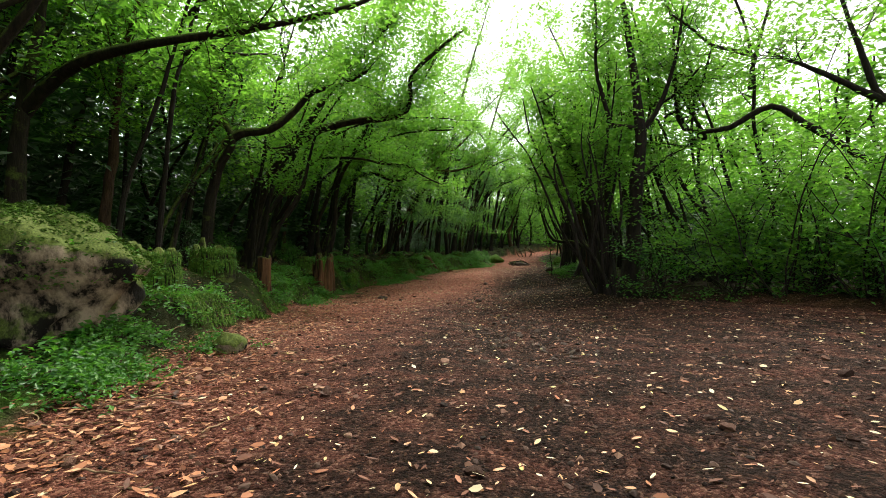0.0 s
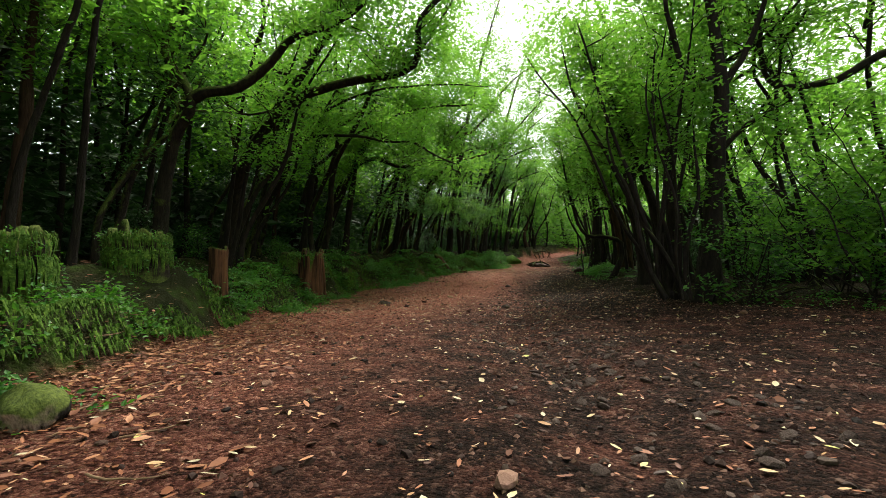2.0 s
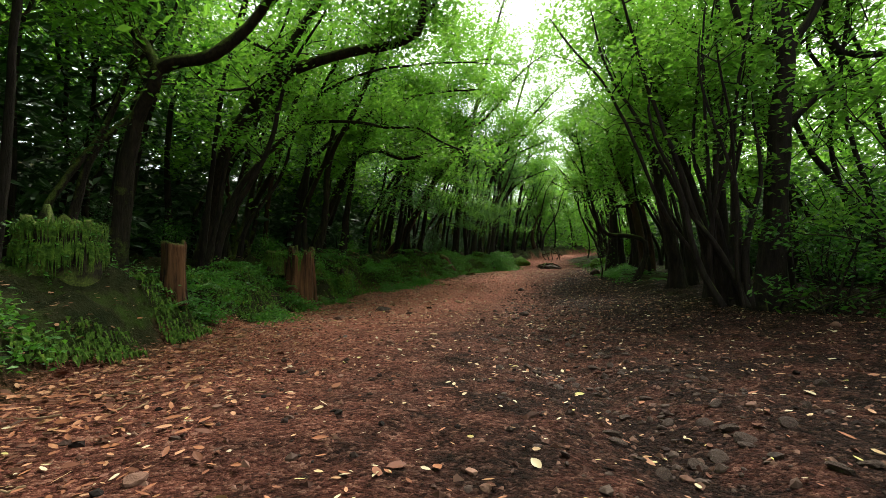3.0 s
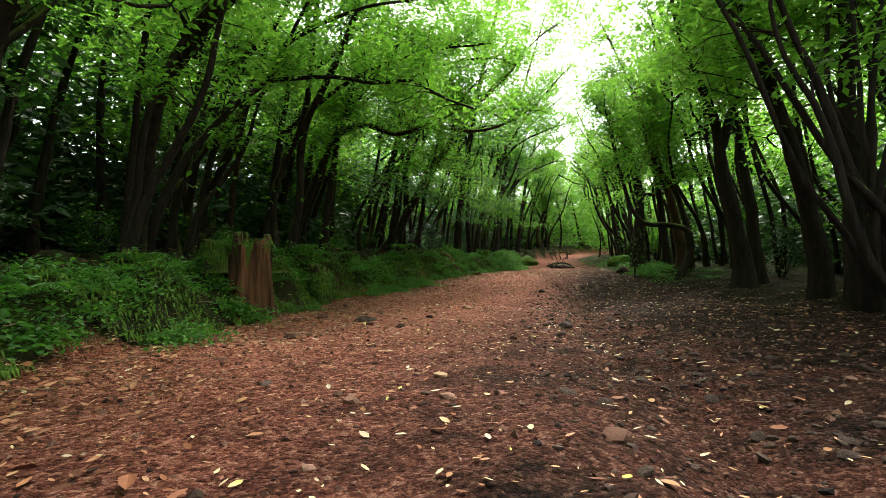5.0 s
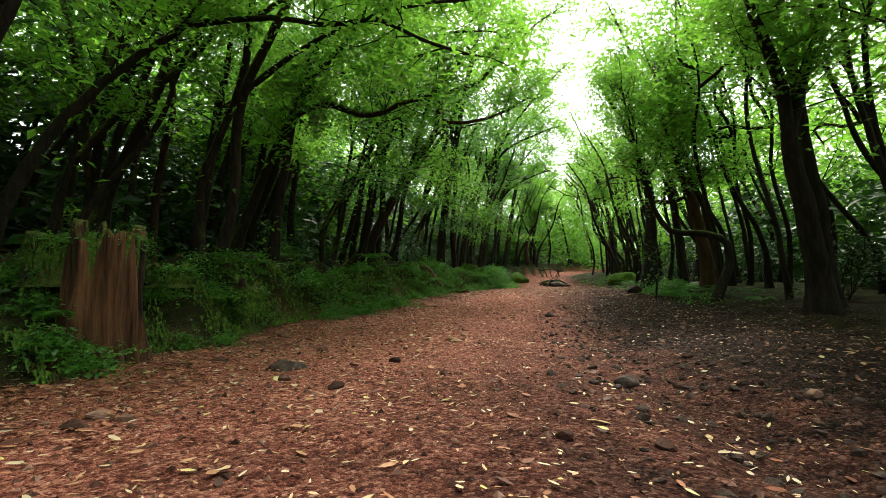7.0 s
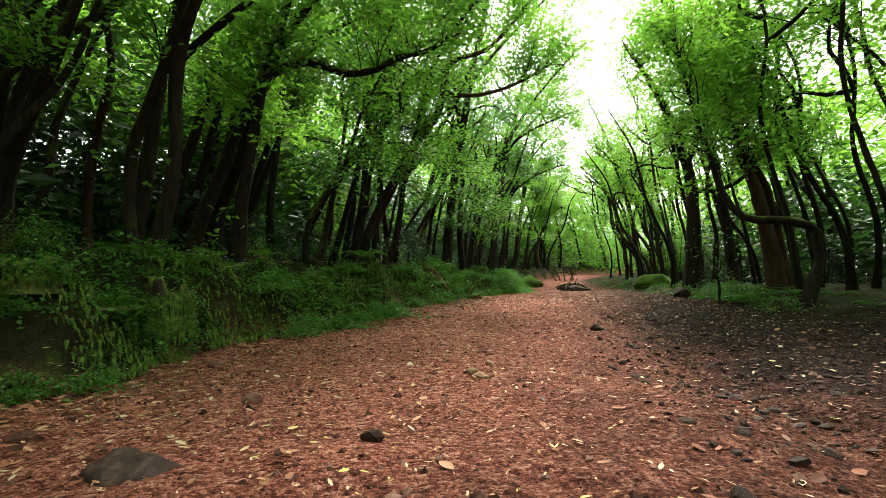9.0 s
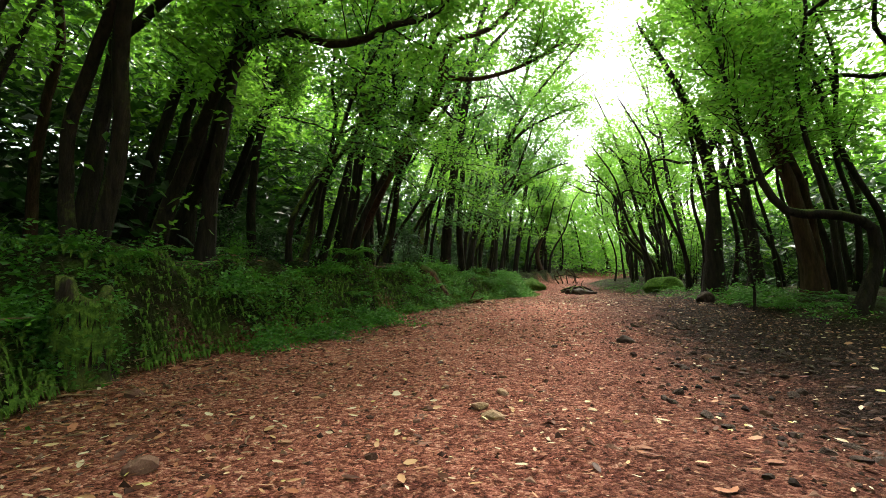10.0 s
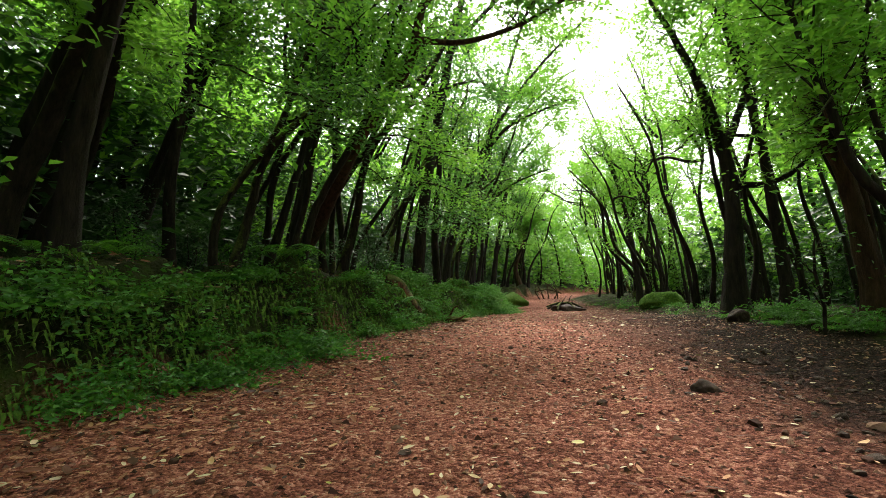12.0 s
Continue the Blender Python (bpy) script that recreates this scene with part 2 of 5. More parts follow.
def tube(line, r0, r1, sides=8, knobby=0.12, flare=0.0, seed=0, power=1.0):
    """A tapering, uneven limb along a line: verts and quads, closed at both ends by a shrunk ring."""
    n = len(line)
    tan = np.gradient(line, axis=0)
    tan /= np.linalg.norm(tan, axis=1)[:, None] + 1e-9
    ref = np.array([0.31, 0.95, 0.02]) if abs(tan[0][2]) > 0.6 else np.array([0, 0, 1.0])
    s = np.cross(tan, ref)
    s /= np.linalg.norm(s, axis=1)[:, None] + 1e-9
    q = np.cross(s, tan)
    f = np.linspace(0, 1, n)
    r = r0 + (r1 - r0) * f ** power
    r = r * (1 + flare * np.exp(-f * n * 0.55))
    a = np.linspace(0, 2 * np.pi, sides, endpoint=False)
    lump = 1 + knobby * vnoise(a[None, :] * 1.3 + seed * 3.1, np.arange(n)[:, None] * 0.5 + seed, seed)
    if flare:
        lump = lump * (1 + 0.35 * flare * np.exp(-f * n * 0.5)[:, None] * np.sin(a * 3 + seed)[None, :])
    rr = r[:, None] * lump
    rr[-1] *= 0.15
    v = line[:, None, :] + rr[:, :, None] * (np.cos(a)[None, :, None] * s[:, None, :] + np.sin(a)[None, :, None] * q[:, None, :])
    i, j = np.meshgrid(np.arange(n - 1), np.arange(sides), indexing="ij")
    k = (j + 1) % sides
    fc = np.stack([i * sides + j, i * sides + k, (i + 1) * sides + k, (i + 1) * sides + j], -1).reshape(-1, 4)
    return v.reshape(-1, 3), fc


def join(pieces):
    vs, fs, o = [], [], 0
    for v, f in pieces:
        vs.append(v)
        fs.append(f + o)
        o += len(v)
    return np.vstack(vs), np.vstack(fs)


def unit(v):
    return v / (np.linalg.norm(v, axis=-1, keepdims=True) + 1e-9)


def leaves(centres, per, spread, size, flat=0.55, droop=0.25, wide=0.45):
    """Leaf blades, folded along the midrib, in loose sprays round the centres."""
    c = np.repeat(centres, per, axis=0)
    n = len(c)
    p = c + rng.normal(size=(n, 3)) * np.asarray(spread)
    az = rng.uniform(0, 2 * np.pi, n)
    d = unit(np.stack([np.cos(az), np.sin(az), rng.normal(-droop, 0.35, n)], -1))
    up = unit(np.array([0, 0, 1.0]) + rng.normal(size=(n, 3)) * flat)
    s = unit(np.cross(d, up))
    nn = np.cross(s, d)
    ln = (size * rng.uniform(0.65, 1.3, n))[:, None]
    w = ln * wide * 0.5
    v = np.stack([p, p + d * ln * 0.45 + s * w + nn * w * 0.35, p + d * ln, p + d * ln * 0.45 - s * w + nn * w * 0.35], 1).reshape(-1, 3)
    return v, np.arange(4 * n).reshape(-1, 4)


# ---- the lie of the land ----
Y_L, X_L = [-30, -5, 4, 6, 9, 12.3, 14.5, 18, 21, 23, 24.5, 25.7, 27, 28.5, 30, 33, 45, 57, 72, 110], [-4.5, -3.6, -3.4, -3.5, -3.85, -4.4, -4.5, -4.6, -4.35, -4.0, -3.65, -3.1, -2.35, -1.65, -1.1, 0.0, 4.6, 6.4, 16, 60]
Y_R, X_R = [-30, -5, 8, 13, 15, 21, 27, 32, 41, 57, 72, 110], [12, 12, 10.5, 8.2, 6.0, 5.8, 6.5, 7.2, 9.0, 11.0, 22, 70]
Y_Z, Z_Y = [-30, 0, 5, 9, 12, 17, 22, 25.7, 30, 33, 45, 57, 72, 110, 400], [0.2, 0, 0, -0.05, -0.16, -0.28, -0.34, -0.15, 0.16, 0.28, 0.42, 1.15, 2.2, 4.0, 6]
Y_B, H_B = [-30, 3, 6, 11, 17, 20, 26, 32, 45, 60, 110], [0.4, 0.3, 0.4, 0.75, 0.85, 1.0, 1.1, 0.9, 0.9, 0.7, 0.5]
Y_G, X_G = [0, 5, 12, 18, 25, 32, 45], [0.8, 0.9, 0.9, 1.7, 3.2, 5.0, 7.3]


def left_edge(y):
    return np.interp(y, Y_L, X_L) + 0.25 * vnoise(np.asarray(y) * 0.7, 3.3, 4)


def right_edge(y):
    return np.interp(y, Y_R, X_R) + 0.3 * vnoise(np.asarray(y) * 0.5, 7.7, 5)


def gz(x, y):
    """Height of the ground."""
    x, y = np.asarray(x, float), np.asarray(y, float)
    lo, hi = left_edge(y), right_edge(y)
    z = np.interp(y, Y_Z, Z_Y)
    z = z + np.interp(y, [0, 8, 12, 20, 27], [0.03, 0.15, 0.28, 0.2, 0.08]) * smooth01((x - 2) / np.maximum(hi - 2, 1))
    z = z - np.interp(y, [-5, 5, 12, 20, 30, 45], [0.02, 0.06, 0.14, 0.10, 0.08, 0.02]) * np.exp(-((x - np.interp(y, Y_G, X_G)) / 0.5) ** 2) * (1 + 0.5 * vnoise(y * 1.3, 1.0, 6))
    d = lo - x
    rise = np.interp(y, Y_B, H_B)
    # The slope past 11 m left is added to close sky gaps between trunks.
    z = z + rise * smooth01((d - 0.1) / 0.95) * (1 + 0.42 * vnoise(y * 1.1, x * 1.1, 8) + 0.16 * vnoise(y * 2.9, x * 2.9, 14)) + 0.035 * np.clip(d - 1.4, 0, 25) + 0.3 * np.clip(d - 11, 0, 26)
    e = x - hi
    z = z + 0.22 * smooth01(e / 1.5) + 0.02 * np.clip(e - 1.5, 0, 25)
    off = np.maximum(smooth01(d / 0.8), smooth01(e / 0.8))
    z = z + 0.10 * off * vnoise(x * 1.7, y * 1.7, 2) + (0.02 + 0.03 * off) * vnoise(x * 3.7, y * 3.7, 3) + 0.022 * vnoise(x * 4.6, y * 4.6, 9) * (0.5 + 0.5 * vnoise(x * 0.6, y * 0.6, 10))
    return z


def build_ground():
    xs = np.concatenate([[-400, -200, -110, -70, -50, -38], np.arange(-30, -10, 1.0), np.arange(-10, -7, 0.3), np.arange(-7, 8.5, 0.11), np.arange(8.5, 13, 0.3), np.arange(13, 32, 1.0), [36, 45, 60, 80, 120, 220, 400]])
    ys = np.concatenate([[-400, -200, -100, -50, -30], np.arange(-20, -3, 0.8), np.arange(-3, 34, 0.11), np.arange(34, 60, 0.4), np.arange(60, 110, 1.5), [115, 125, 150, 200, 300, 420]])
    gx, gy = np.meshgrid(xs, ys)
    z = gz(gx, gy)
    nx, ny = len(xs), len(ys)
    i, j = np.meshgrid(np.arange(ny - 1), np.arange(nx - 1), indexing="ij")
    fc = np.stack([i * nx + j, i * nx + j + 1, (i + 1) * nx + j + 1, (i + 1) * nx + j], -1).reshape(-1, 4)
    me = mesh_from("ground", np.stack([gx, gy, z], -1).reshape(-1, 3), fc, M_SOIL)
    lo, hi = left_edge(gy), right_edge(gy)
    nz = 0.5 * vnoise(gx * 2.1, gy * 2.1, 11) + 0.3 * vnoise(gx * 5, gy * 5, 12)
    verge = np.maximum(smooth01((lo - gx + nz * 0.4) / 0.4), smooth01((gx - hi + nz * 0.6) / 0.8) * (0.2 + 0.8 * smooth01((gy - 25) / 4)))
    # Less red on the right past y 12: dark gravel plus painted tree shade.
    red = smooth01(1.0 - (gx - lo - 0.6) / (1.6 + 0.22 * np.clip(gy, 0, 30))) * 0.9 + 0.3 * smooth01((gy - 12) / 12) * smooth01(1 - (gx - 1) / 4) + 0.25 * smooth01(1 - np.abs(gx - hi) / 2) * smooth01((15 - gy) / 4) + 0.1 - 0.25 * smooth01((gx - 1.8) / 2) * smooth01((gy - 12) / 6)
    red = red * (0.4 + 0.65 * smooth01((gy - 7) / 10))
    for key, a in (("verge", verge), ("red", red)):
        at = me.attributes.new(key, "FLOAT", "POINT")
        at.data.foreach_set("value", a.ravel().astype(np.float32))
    tagged(new("ground", me), "brown earth forest track between leafy mossy banks", "ground", kind="structure")


build_ground()


# ---- trees ----
def wander(p, d, length, n, bend=0.3, up=0.1):
    """A crooked line from p along d."""
    out, st = [np.array(p, float)], length / n
    d = unit(np.array(d, float))
    for _ in range(n):
        d = unit(d + rng.normal(size=3) * bend + np.array([0, 0, up]))
        out.append(out[-1] + d * st)
    return np.array(out)


def side_shoots(line, start, count, length, r, up=0.35, bias=(0, 0, 0)):
    """Small branches along a line, as (line, radius)."""
    out = []
    tan = unit(np.gradient(line, axis=0))
    for f in rng.uniform(start, 1.0, count):
        i = min(int(f * (len(line) - 1)), len(line) - 1)
        d = unit(rng.normal(size=3) * (1, 1, 0.45)) + 0.5 * tan[i] + np.array([0, 0, up]) + np.array(bias)
        out.append((wander(line[i], d, length * rng.uniform(0.55, 1.25), 6, 0.28, 0.06), r * rng.uniform(0.6, 1.2)))
    return out


def make_tree(name, base, label, stems, leaf_count, bark=None, leaf=None, leaf_size=0.16, shoots=36, shoot_len=1.9, start=0.35, kind_of="tree", group="", bias=(0, 0, 0), clump=22, sides=8, subs=2):
    """A tree from its stems: (points, r0, r1, part name, leafy from). Its shoots and its crown of leaf sprays follow from them."""
    bark, leaf = bark or M_BARK, leaf or M_LEAF
    base = np.array(base, float)
    root = thing(name, base, label, kind_of, group)
    shoots_all, total = [], sum(len(s[0]) for s in stems)
    for k, (pts, r0, r1, pname, leafy) in enumerate(stems):
        line = resample(np.array(pts) - base, 0.3)
        wob = np.cumsum(rng.normal(size=line.shape) * 0.012, axis=0)
        wob -= np.linspace(0, 1, len(wob))[:, None] * wob[-1]
        line = line + wob
        v, f = tube(line, r0, r1, sides, 0.16, 0.55 if pname == "trunk" else 0.0, k + len(stems))
        part(pname, mesh_from(pname, v, f, bark), root)
        m = max(3, int(shoots * len(pts) / total))
        shoots_all += side_shoots(line, leafy, m, shoot_len, max(0.02, 0.4 * r1), 0.35, bias)
    centres, tubes = [], []
    for line, r in shoots_all:
        tubes.append(tube(line[::2], r, r * 0.35, 3, 0.1))
        centres.append(line[2:])
        for sub, _ in side_shoots(line, 0.3, subs, shoot_len * 0.5, r * 0.5, 0.2):
            tubes.append(tube(sub[::3], r * 0.5, r * 0.2, 3, 0.0))
            centres.append(sub[2:])
    centres = np.vstack(centres)
    v, f = join(tubes)
    tagged(part("branching", mesh_from("branching", v, f, bark), root), kind="stuff")
    k = max(1, leaf_count // clump)
    pick = centres[rng.integers(0, len(centres), k)] + rng.normal(size=(k, 3)) * 0.12
    v, f = leaves(pick, clump, (0.28, 0.28, 0.15), leaf_size)
    part("crown", mesh_from("crown", v, f, leaf, False), root)
    return root


def down(p, depth=0.15):
    """The point on the ground under p, a little sunk."""
    return (p[0], p[1], float(gz(p[0], p[1])) - depth)


def rooted(pts):
    return [down(pts[0])] + list(pts[1:])


def hero(label, trunk, r, limbs=(), n=5000, bark=None, start=0.45, **kw):
    t = rooted(trunk)
    stems = [(t, r, r * 0.16, "trunk", start)] + [(p, a, q, "limb", 0.5) for p, a, q in limbs]
    return make_tree("tree", (t[0][0], t[0][1], t[0][2]), label, stems, n, bark, **kw)


# left of the track
hero("tall dark tree with a long arching mossy limb", [(-10.9, 12.0, 1.4), (-10.71, 12.0, 3.14), (-10.56, 12.0, 4.99), (-10.18, 12.0, 7.0), (-9.8, 12.0, 10)], 0.26,
     [([(-10.56, 12.0, 4.99), (-9.72, 11.8, 5.63), (-8.66, 11.5, 6.05), (-6.84, 11.2, 6.33), (-5.02, 11.0, 6.46), (-3.39, 10.8, 6.66), (-1.8, 10.5, 6.98), (-0.76, 10.0, 7.3)], 0.16, 0.04)], 7000, M_MOSSBARK)
hero("straight reddish-barked tree behind the bank stumps", [(-10.63, 14.7, 1.44), (-10.49, 14.7, 1.96), (-10.25, 14.7, 4.05), (-9.93, 14.7, 7.2), (-9.51, 14.7, 9.31), (-9.18, 14.7, 10.9)], 0.2, (), 5000, M_REDBARK)
hero("leaning dark tree with a crooked mossy limb over the track", [(-8.69, 17.2, 1.4), (-8.55, 17.2, 2.29), (-8.08, 17.0, 4.48), (-7.45, 16.8, 5.58), (-8.35, 17.0, 7.1), (-7.98, 17.5, 8.73), (-7.15, 18.0, 10.23)], 0.24,
     [([(-7.7, 16.85, 5.3), (-7.2, 16.8, 5.68), (-6.04, 16.6, 5.8), (-5.19, 16.6, 6.41), (-4.48, 16.4, 7.02), (-3.19, 16.0, 7.2), (-2.31, 15.6, 7.56)], 0.17, 0.05)], 6000, M_MOSSBARK)
hero("mossy tree stretching a forked limb over the track", [(-8.79, 21.5, 1.4), (-8.49, 21.3, 2.43), (-7.61, 20.5, 4.48), (-6.03, 19.6, 6.11), (-4.23, 18.8, 8.16), (-2.66, 18.0, 9.44), (-1.73, 17.0, 9.9)], 0.27,
     [([(-6.4, 19.8, 5.8), (-4.85, 19.0, 6.45), (-3.38, 18.4, 6.58), (-1.64, 17.8, 6.63), (-1.18, 17.6, 7.08), (-1.08, 17.3, 8.0), (-0.21, 17.0, 8.7), (0.78, 16.6, 9.31)], 0.18, 0.05),
      ([(-1.64, 17.8, 6.63), (-0.78, 18.5, 8.19), (-0.03, 19.0, 9.77)], 0.07, 0.03)], 8500, M_MOSSBARK)
hero("slim dark tree with a long level branch", [(-8.8, 22.0, 1.32), (-8.48, 22.0, 2.0), (-8.08, 22.4, 3.47), (-7.34, 22.7, 4.64), (-6.62, 23.0, 5.56), (-6.0, 23.1, 6.14), (-5.44, 23.0, 7.09), (-4.53, 22.5, 8.3), (-3.81, 22.0, 9.4)], 0.14,
     [([(-6.0, 23.1, 6.14), (-3.93, 22.5, 5.96), (-2.72, 22.2, 5.65), (-1.7, 21.8, 5.54), (-1.02, 21.5, 5.07), (0.13, 21.0, 4.46)], 0.07, 0.025), ([(-5.44, 23.0, 7.09), (-3.6, 22.4, 7.6), (-1.6, 21.8, 7.7), (0.4, 21.2, 7.5)], 0.06, 0.025)], 8500)
hero("dark leaning tree on the bank", [(-7.98, 30.5, 1.5), (-7.64, 30.5, 2.21), (-6.99, 30.3, 3.36), (-5.71, 29.0, 5.4), (-4.61, 28.0, 6.84), (-3.28, 27.5, 8.31), (-2.4, 27.0, 9.5)], 0.22, (), 6000)
hero("dark tree with a limb full of bromeliads", [(-7.26, 28.8, 1.3), (-6.85, 28.7, 2.53), (-6.13, 28.5, 4.29), (-5.49, 28.2, 5.43), (-5.04, 28.0, 6.3), (-4.59, 27.8, 7.29), (-4.0, 27.5, 9.0)], 0.2,
     [([(-5.49, 28.2, 5.43), (-5.03, 28.0, 5.95), (-3.99, 27.6, 6.15), (-3.02, 27.3, 5.7), (-2.26, 27.2, 5.75), (-1.77, 27.2, 6.03), (-0.91, 27.3, 6.38), (-0.27, 27.4, 7.03), (0.25, 27.4, 7.7)], 0.13, 0.04)], 6000, M_MOSSBARK)
hero("large forked tree leaning over the track", [(-4.6, 35.2, 1.2), (-3.46, 34.6, 2.82), (-2.37, 33.0, 4.53), (-1.39, 32.4, 5.88), (-0.73, 32.0, 6.67), (-0.55, 32.0, 7.79), (-0.27, 32.0, 8.36), (0.79, 31.6, 8.52), (1.47, 31.3, 9.08), (2.39, 30.6, 9.89)], 0.26,
     [([(-0.6, 32.0, 7.2), (0.25, 31.8, 7.01), (1.11, 31.5, 7.04), (2.11, 31.2, 7.31), (2.94, 31.0, 7.83)], 0.09, 0.03)], 8000, M_REDBARK)
hero("straight dark trunk on the bank", [(-7.6, 26.9, 1.05), (-7.4, 26.9, 2.37), (-7.0, 26.9, 5.51), (-6.8, 26.9, 6.75), (-6.5, 26.8, 9.5)], 0.2, [([(-7.0, 26.9, 5.5), (-5.0, 26.6, 7.0), (-3.0, 26.0, 7.8), (-1.0, 25.5, 8.1), (0.7, 25.0, 8.0)], 0.1, 0.03)], 7500)
hero("straight dark trunk on the bank", [(-7.37, 30.5, 1.24), (-7.25, 30.5, 3.37), (-6.83, 30.3, 5.93), (-6.61, 30.2, 7.21), (-6.3, 30.0, 9.8)], 0.19, [([(-6.83, 30.3, 5.93), (-4.5, 30.0, 7.8), (-2.0, 29.5, 8.8), (0.0, 29.0, 9.2), (1.6, 28.6, 9.0)], 0.1, 0.03)], 7500)
hero("slanting dark tree on the bank", [(-9.2, 35.0, 1.6), (-8.35, 35.0, 3.99), (-7.55, 34.8, 5.92), (-6.49, 34.4, 8.16), (-5.81, 34.0, 9.54), (-5.16, 33.6, 11.07)], 0.2, (), 6000)
for points, r in (([(-9.6, 31.4, 1.2), (-9.13, 31.4, 3.19), (-8.93, 31.4, 4.32), (-8.47, 31.4, 5.87), (-7.92, 31.4, 7.49), (-7.3, 31.2, 9.6)], 0.25),
                  ([(-9.3, 32.0, 1.2), (-8.94, 32.0, 3.17), (-8.36, 32.0, 5.5), (-7.73, 32.0, 7.91), (-7.0, 31.8, 10.2)], 0.22),
                  ([(-8.7, 34.5, 1.2), (-8.08, 34.5, 3.01), (-6.99, 34.5, 6.34), (-6.03, 34.5, 9.69), (-5.5, 34.4, 11.4)], 0.18),
                  ([(-10.6, 35.0, 1.2), (-10.18, 35.0, 3.19), (-9.63, 35.0, 6.48), (-9.09, 35.0, 9.89)], 0.17),
                  ([(-10.8, 37.0, 1.4), (-10.25, 37.0, 4.33), (-9.75, 37.0, 6.55), (-9.06, 37.0, 8.69), (-8.59, 37.0, 11.28)], 0.17),
                  ([(-5.4, 36.0, 1.0), (-5.02, 36.0, 2.29), (-4.26, 36.0, 5.19), (-3.56, 36.0, 8.25), (-3.17, 36.0, 10.85)], 0.17)):
    hero("slanting dark tree leaning out of the wood", points, r, (), 3400, leaf=M_SHADELEAF, start=0.6)
hero("pale brown leaning tree where the track bends away", [(9.3, 64.0, 1.4), (9.0, 64.0, 3.0), (8.8, 64.0, 4.4), (9.5, 64.0, 6.5), (10.4, 64.0, 9.0)], 0.26, (), 3000, M_REDBARK, start=0.6, leaf_size=0.22)
# right of the track
hero("big dark trunk at the corner of the clearing", [(6.35, 16.4, 0.18), (6.43, 16.4, 0.86), (6.62, 16.4, 3.77), (6.77, 16.4, 5.72), (6.51, 16.4, 8.06), (6.17, 16.4, 10.22), (5.89, 16.4, 11.8)], 0.3,
     [([(6.77, 16.4, 5.5), (7.52, 16.2, 6.82), (7.91, 16.0, 8.28), (8.12, 16.0, 10.01)], 0.1, 0.03), ([(6.62, 16.4, 3.77), (7.31, 16.2, 4.51), (7.98, 16.0, 4.94)], 0.09, 0.04),
      ([(6.77, 16.4, 5.75), (6.2, 16.2, 5.78), (5.71, 16.0, 5.73), (5.27, 15.8, 6.69), (4.97, 15.6, 7.55), (4.88, 15.4, 9.68), (4.82, 15.2, 10.67)], 0.08, 0.03)], 4800, start=0.6)
hero("dark trunk with a bowed limb reaching over the clearing", [(16.9, 14.0, 0.4), (15.6, 14.4, 2.62), (13.92, 15.0, 3.88), (12.88, 15.4, 4.86), (11.92, 15.8, 5.74), (11.17, 16.2, 6.43), (10.08, 16.8, 5.86), (9.05, 17.3, 5.85), (8.64, 17.5, 6.32), (8.53, 17.6, 8.34), (8.55, 17.6, 10.03)], 0.2, (), 2500, start=0.75)
hero("dark forked tree beside the clearing", [(16.0, 13.5, 0.3), (15.57, 13.5, 1.9), (14.33, 13.5, 4.46), (12.56, 13.5, 5.75), (12.12, 13.5, 6.39), (11.66, 13.5, 7.69), (11.35, 13.5, 8.66), (10.8, 13.4, 9.57)], 0.22,
     [([(12.56, 13.5, 5.75), (11.96, 13.5, 5.99), (10.52, 13.5, 6.64), (9.08, 13.5, 7.2)], 0.11, 0.03)], 2500, start=0.8)
hero("leaning dark tree at the edge of the track", [(7.68, 23.5, 0.41), (7.55, 23.5, 1.01), (7.06, 23.3, 3.42), (6.57, 23.0, 5.16), (5.74, 22.6, 6.49), (5.04, 22.0, 8)], 0.26,
     [([(6.9, 23.2, 4.0), (7.3, 23.2, 5.4), (7.6, 23.0, 7.2), (7.7, 22.8, 9)], 0.13, 0.04)], 7000)
hero("dark tree leaning over the track", [(6.86, 19.6, 0.49), (6.77, 19.6, 1.02), (6.11, 19.3, 3.09), (5.44, 19.0, 4.54), (4.6, 18.6, 6.2), (3.6, 18.2, 7.6)], 0.2, (), 6000)
hero("straight dark trunk at the edge of the track", [(6.3, 18.0, 0.3), (6.25, 18.0, 1.4), (6.18, 18.0, 3.62), (6.2, 18.0, 4.99), (6.3, 18.0, 9)], 0.2, (), 6000)
hero("crooked tree whose trunk bows like an arch", [(7.59, 27.4, 0.41), (7.86, 27.4, 0.77), (8.07, 27.4, 1.38), (8.03, 27.4, 1.89), (7.41, 27.4, 2.17), (6.38, 27.5, 2.29), (5.98, 27.6, 2.92), (5.72, 27.6, 3.82), (5.51, 27.7, 4.77), (5.31, 27.8, 6.02), (5.1, 27.8, 7.12)], 0.13, (), 3500, start=0.6, shoot_len=1.3)
hero("reddish-barked tree with an upright trunk", [(9.25, 30.6, 0.65), (9.21, 30.6, 1.29), (8.86, 30.6, 3.23), (8.33, 30.6, 5.06), (7.99, 30.4, 6.99), (7.65, 30.2, 8.92)], 0.24, (), 5500, M_REDBARK)
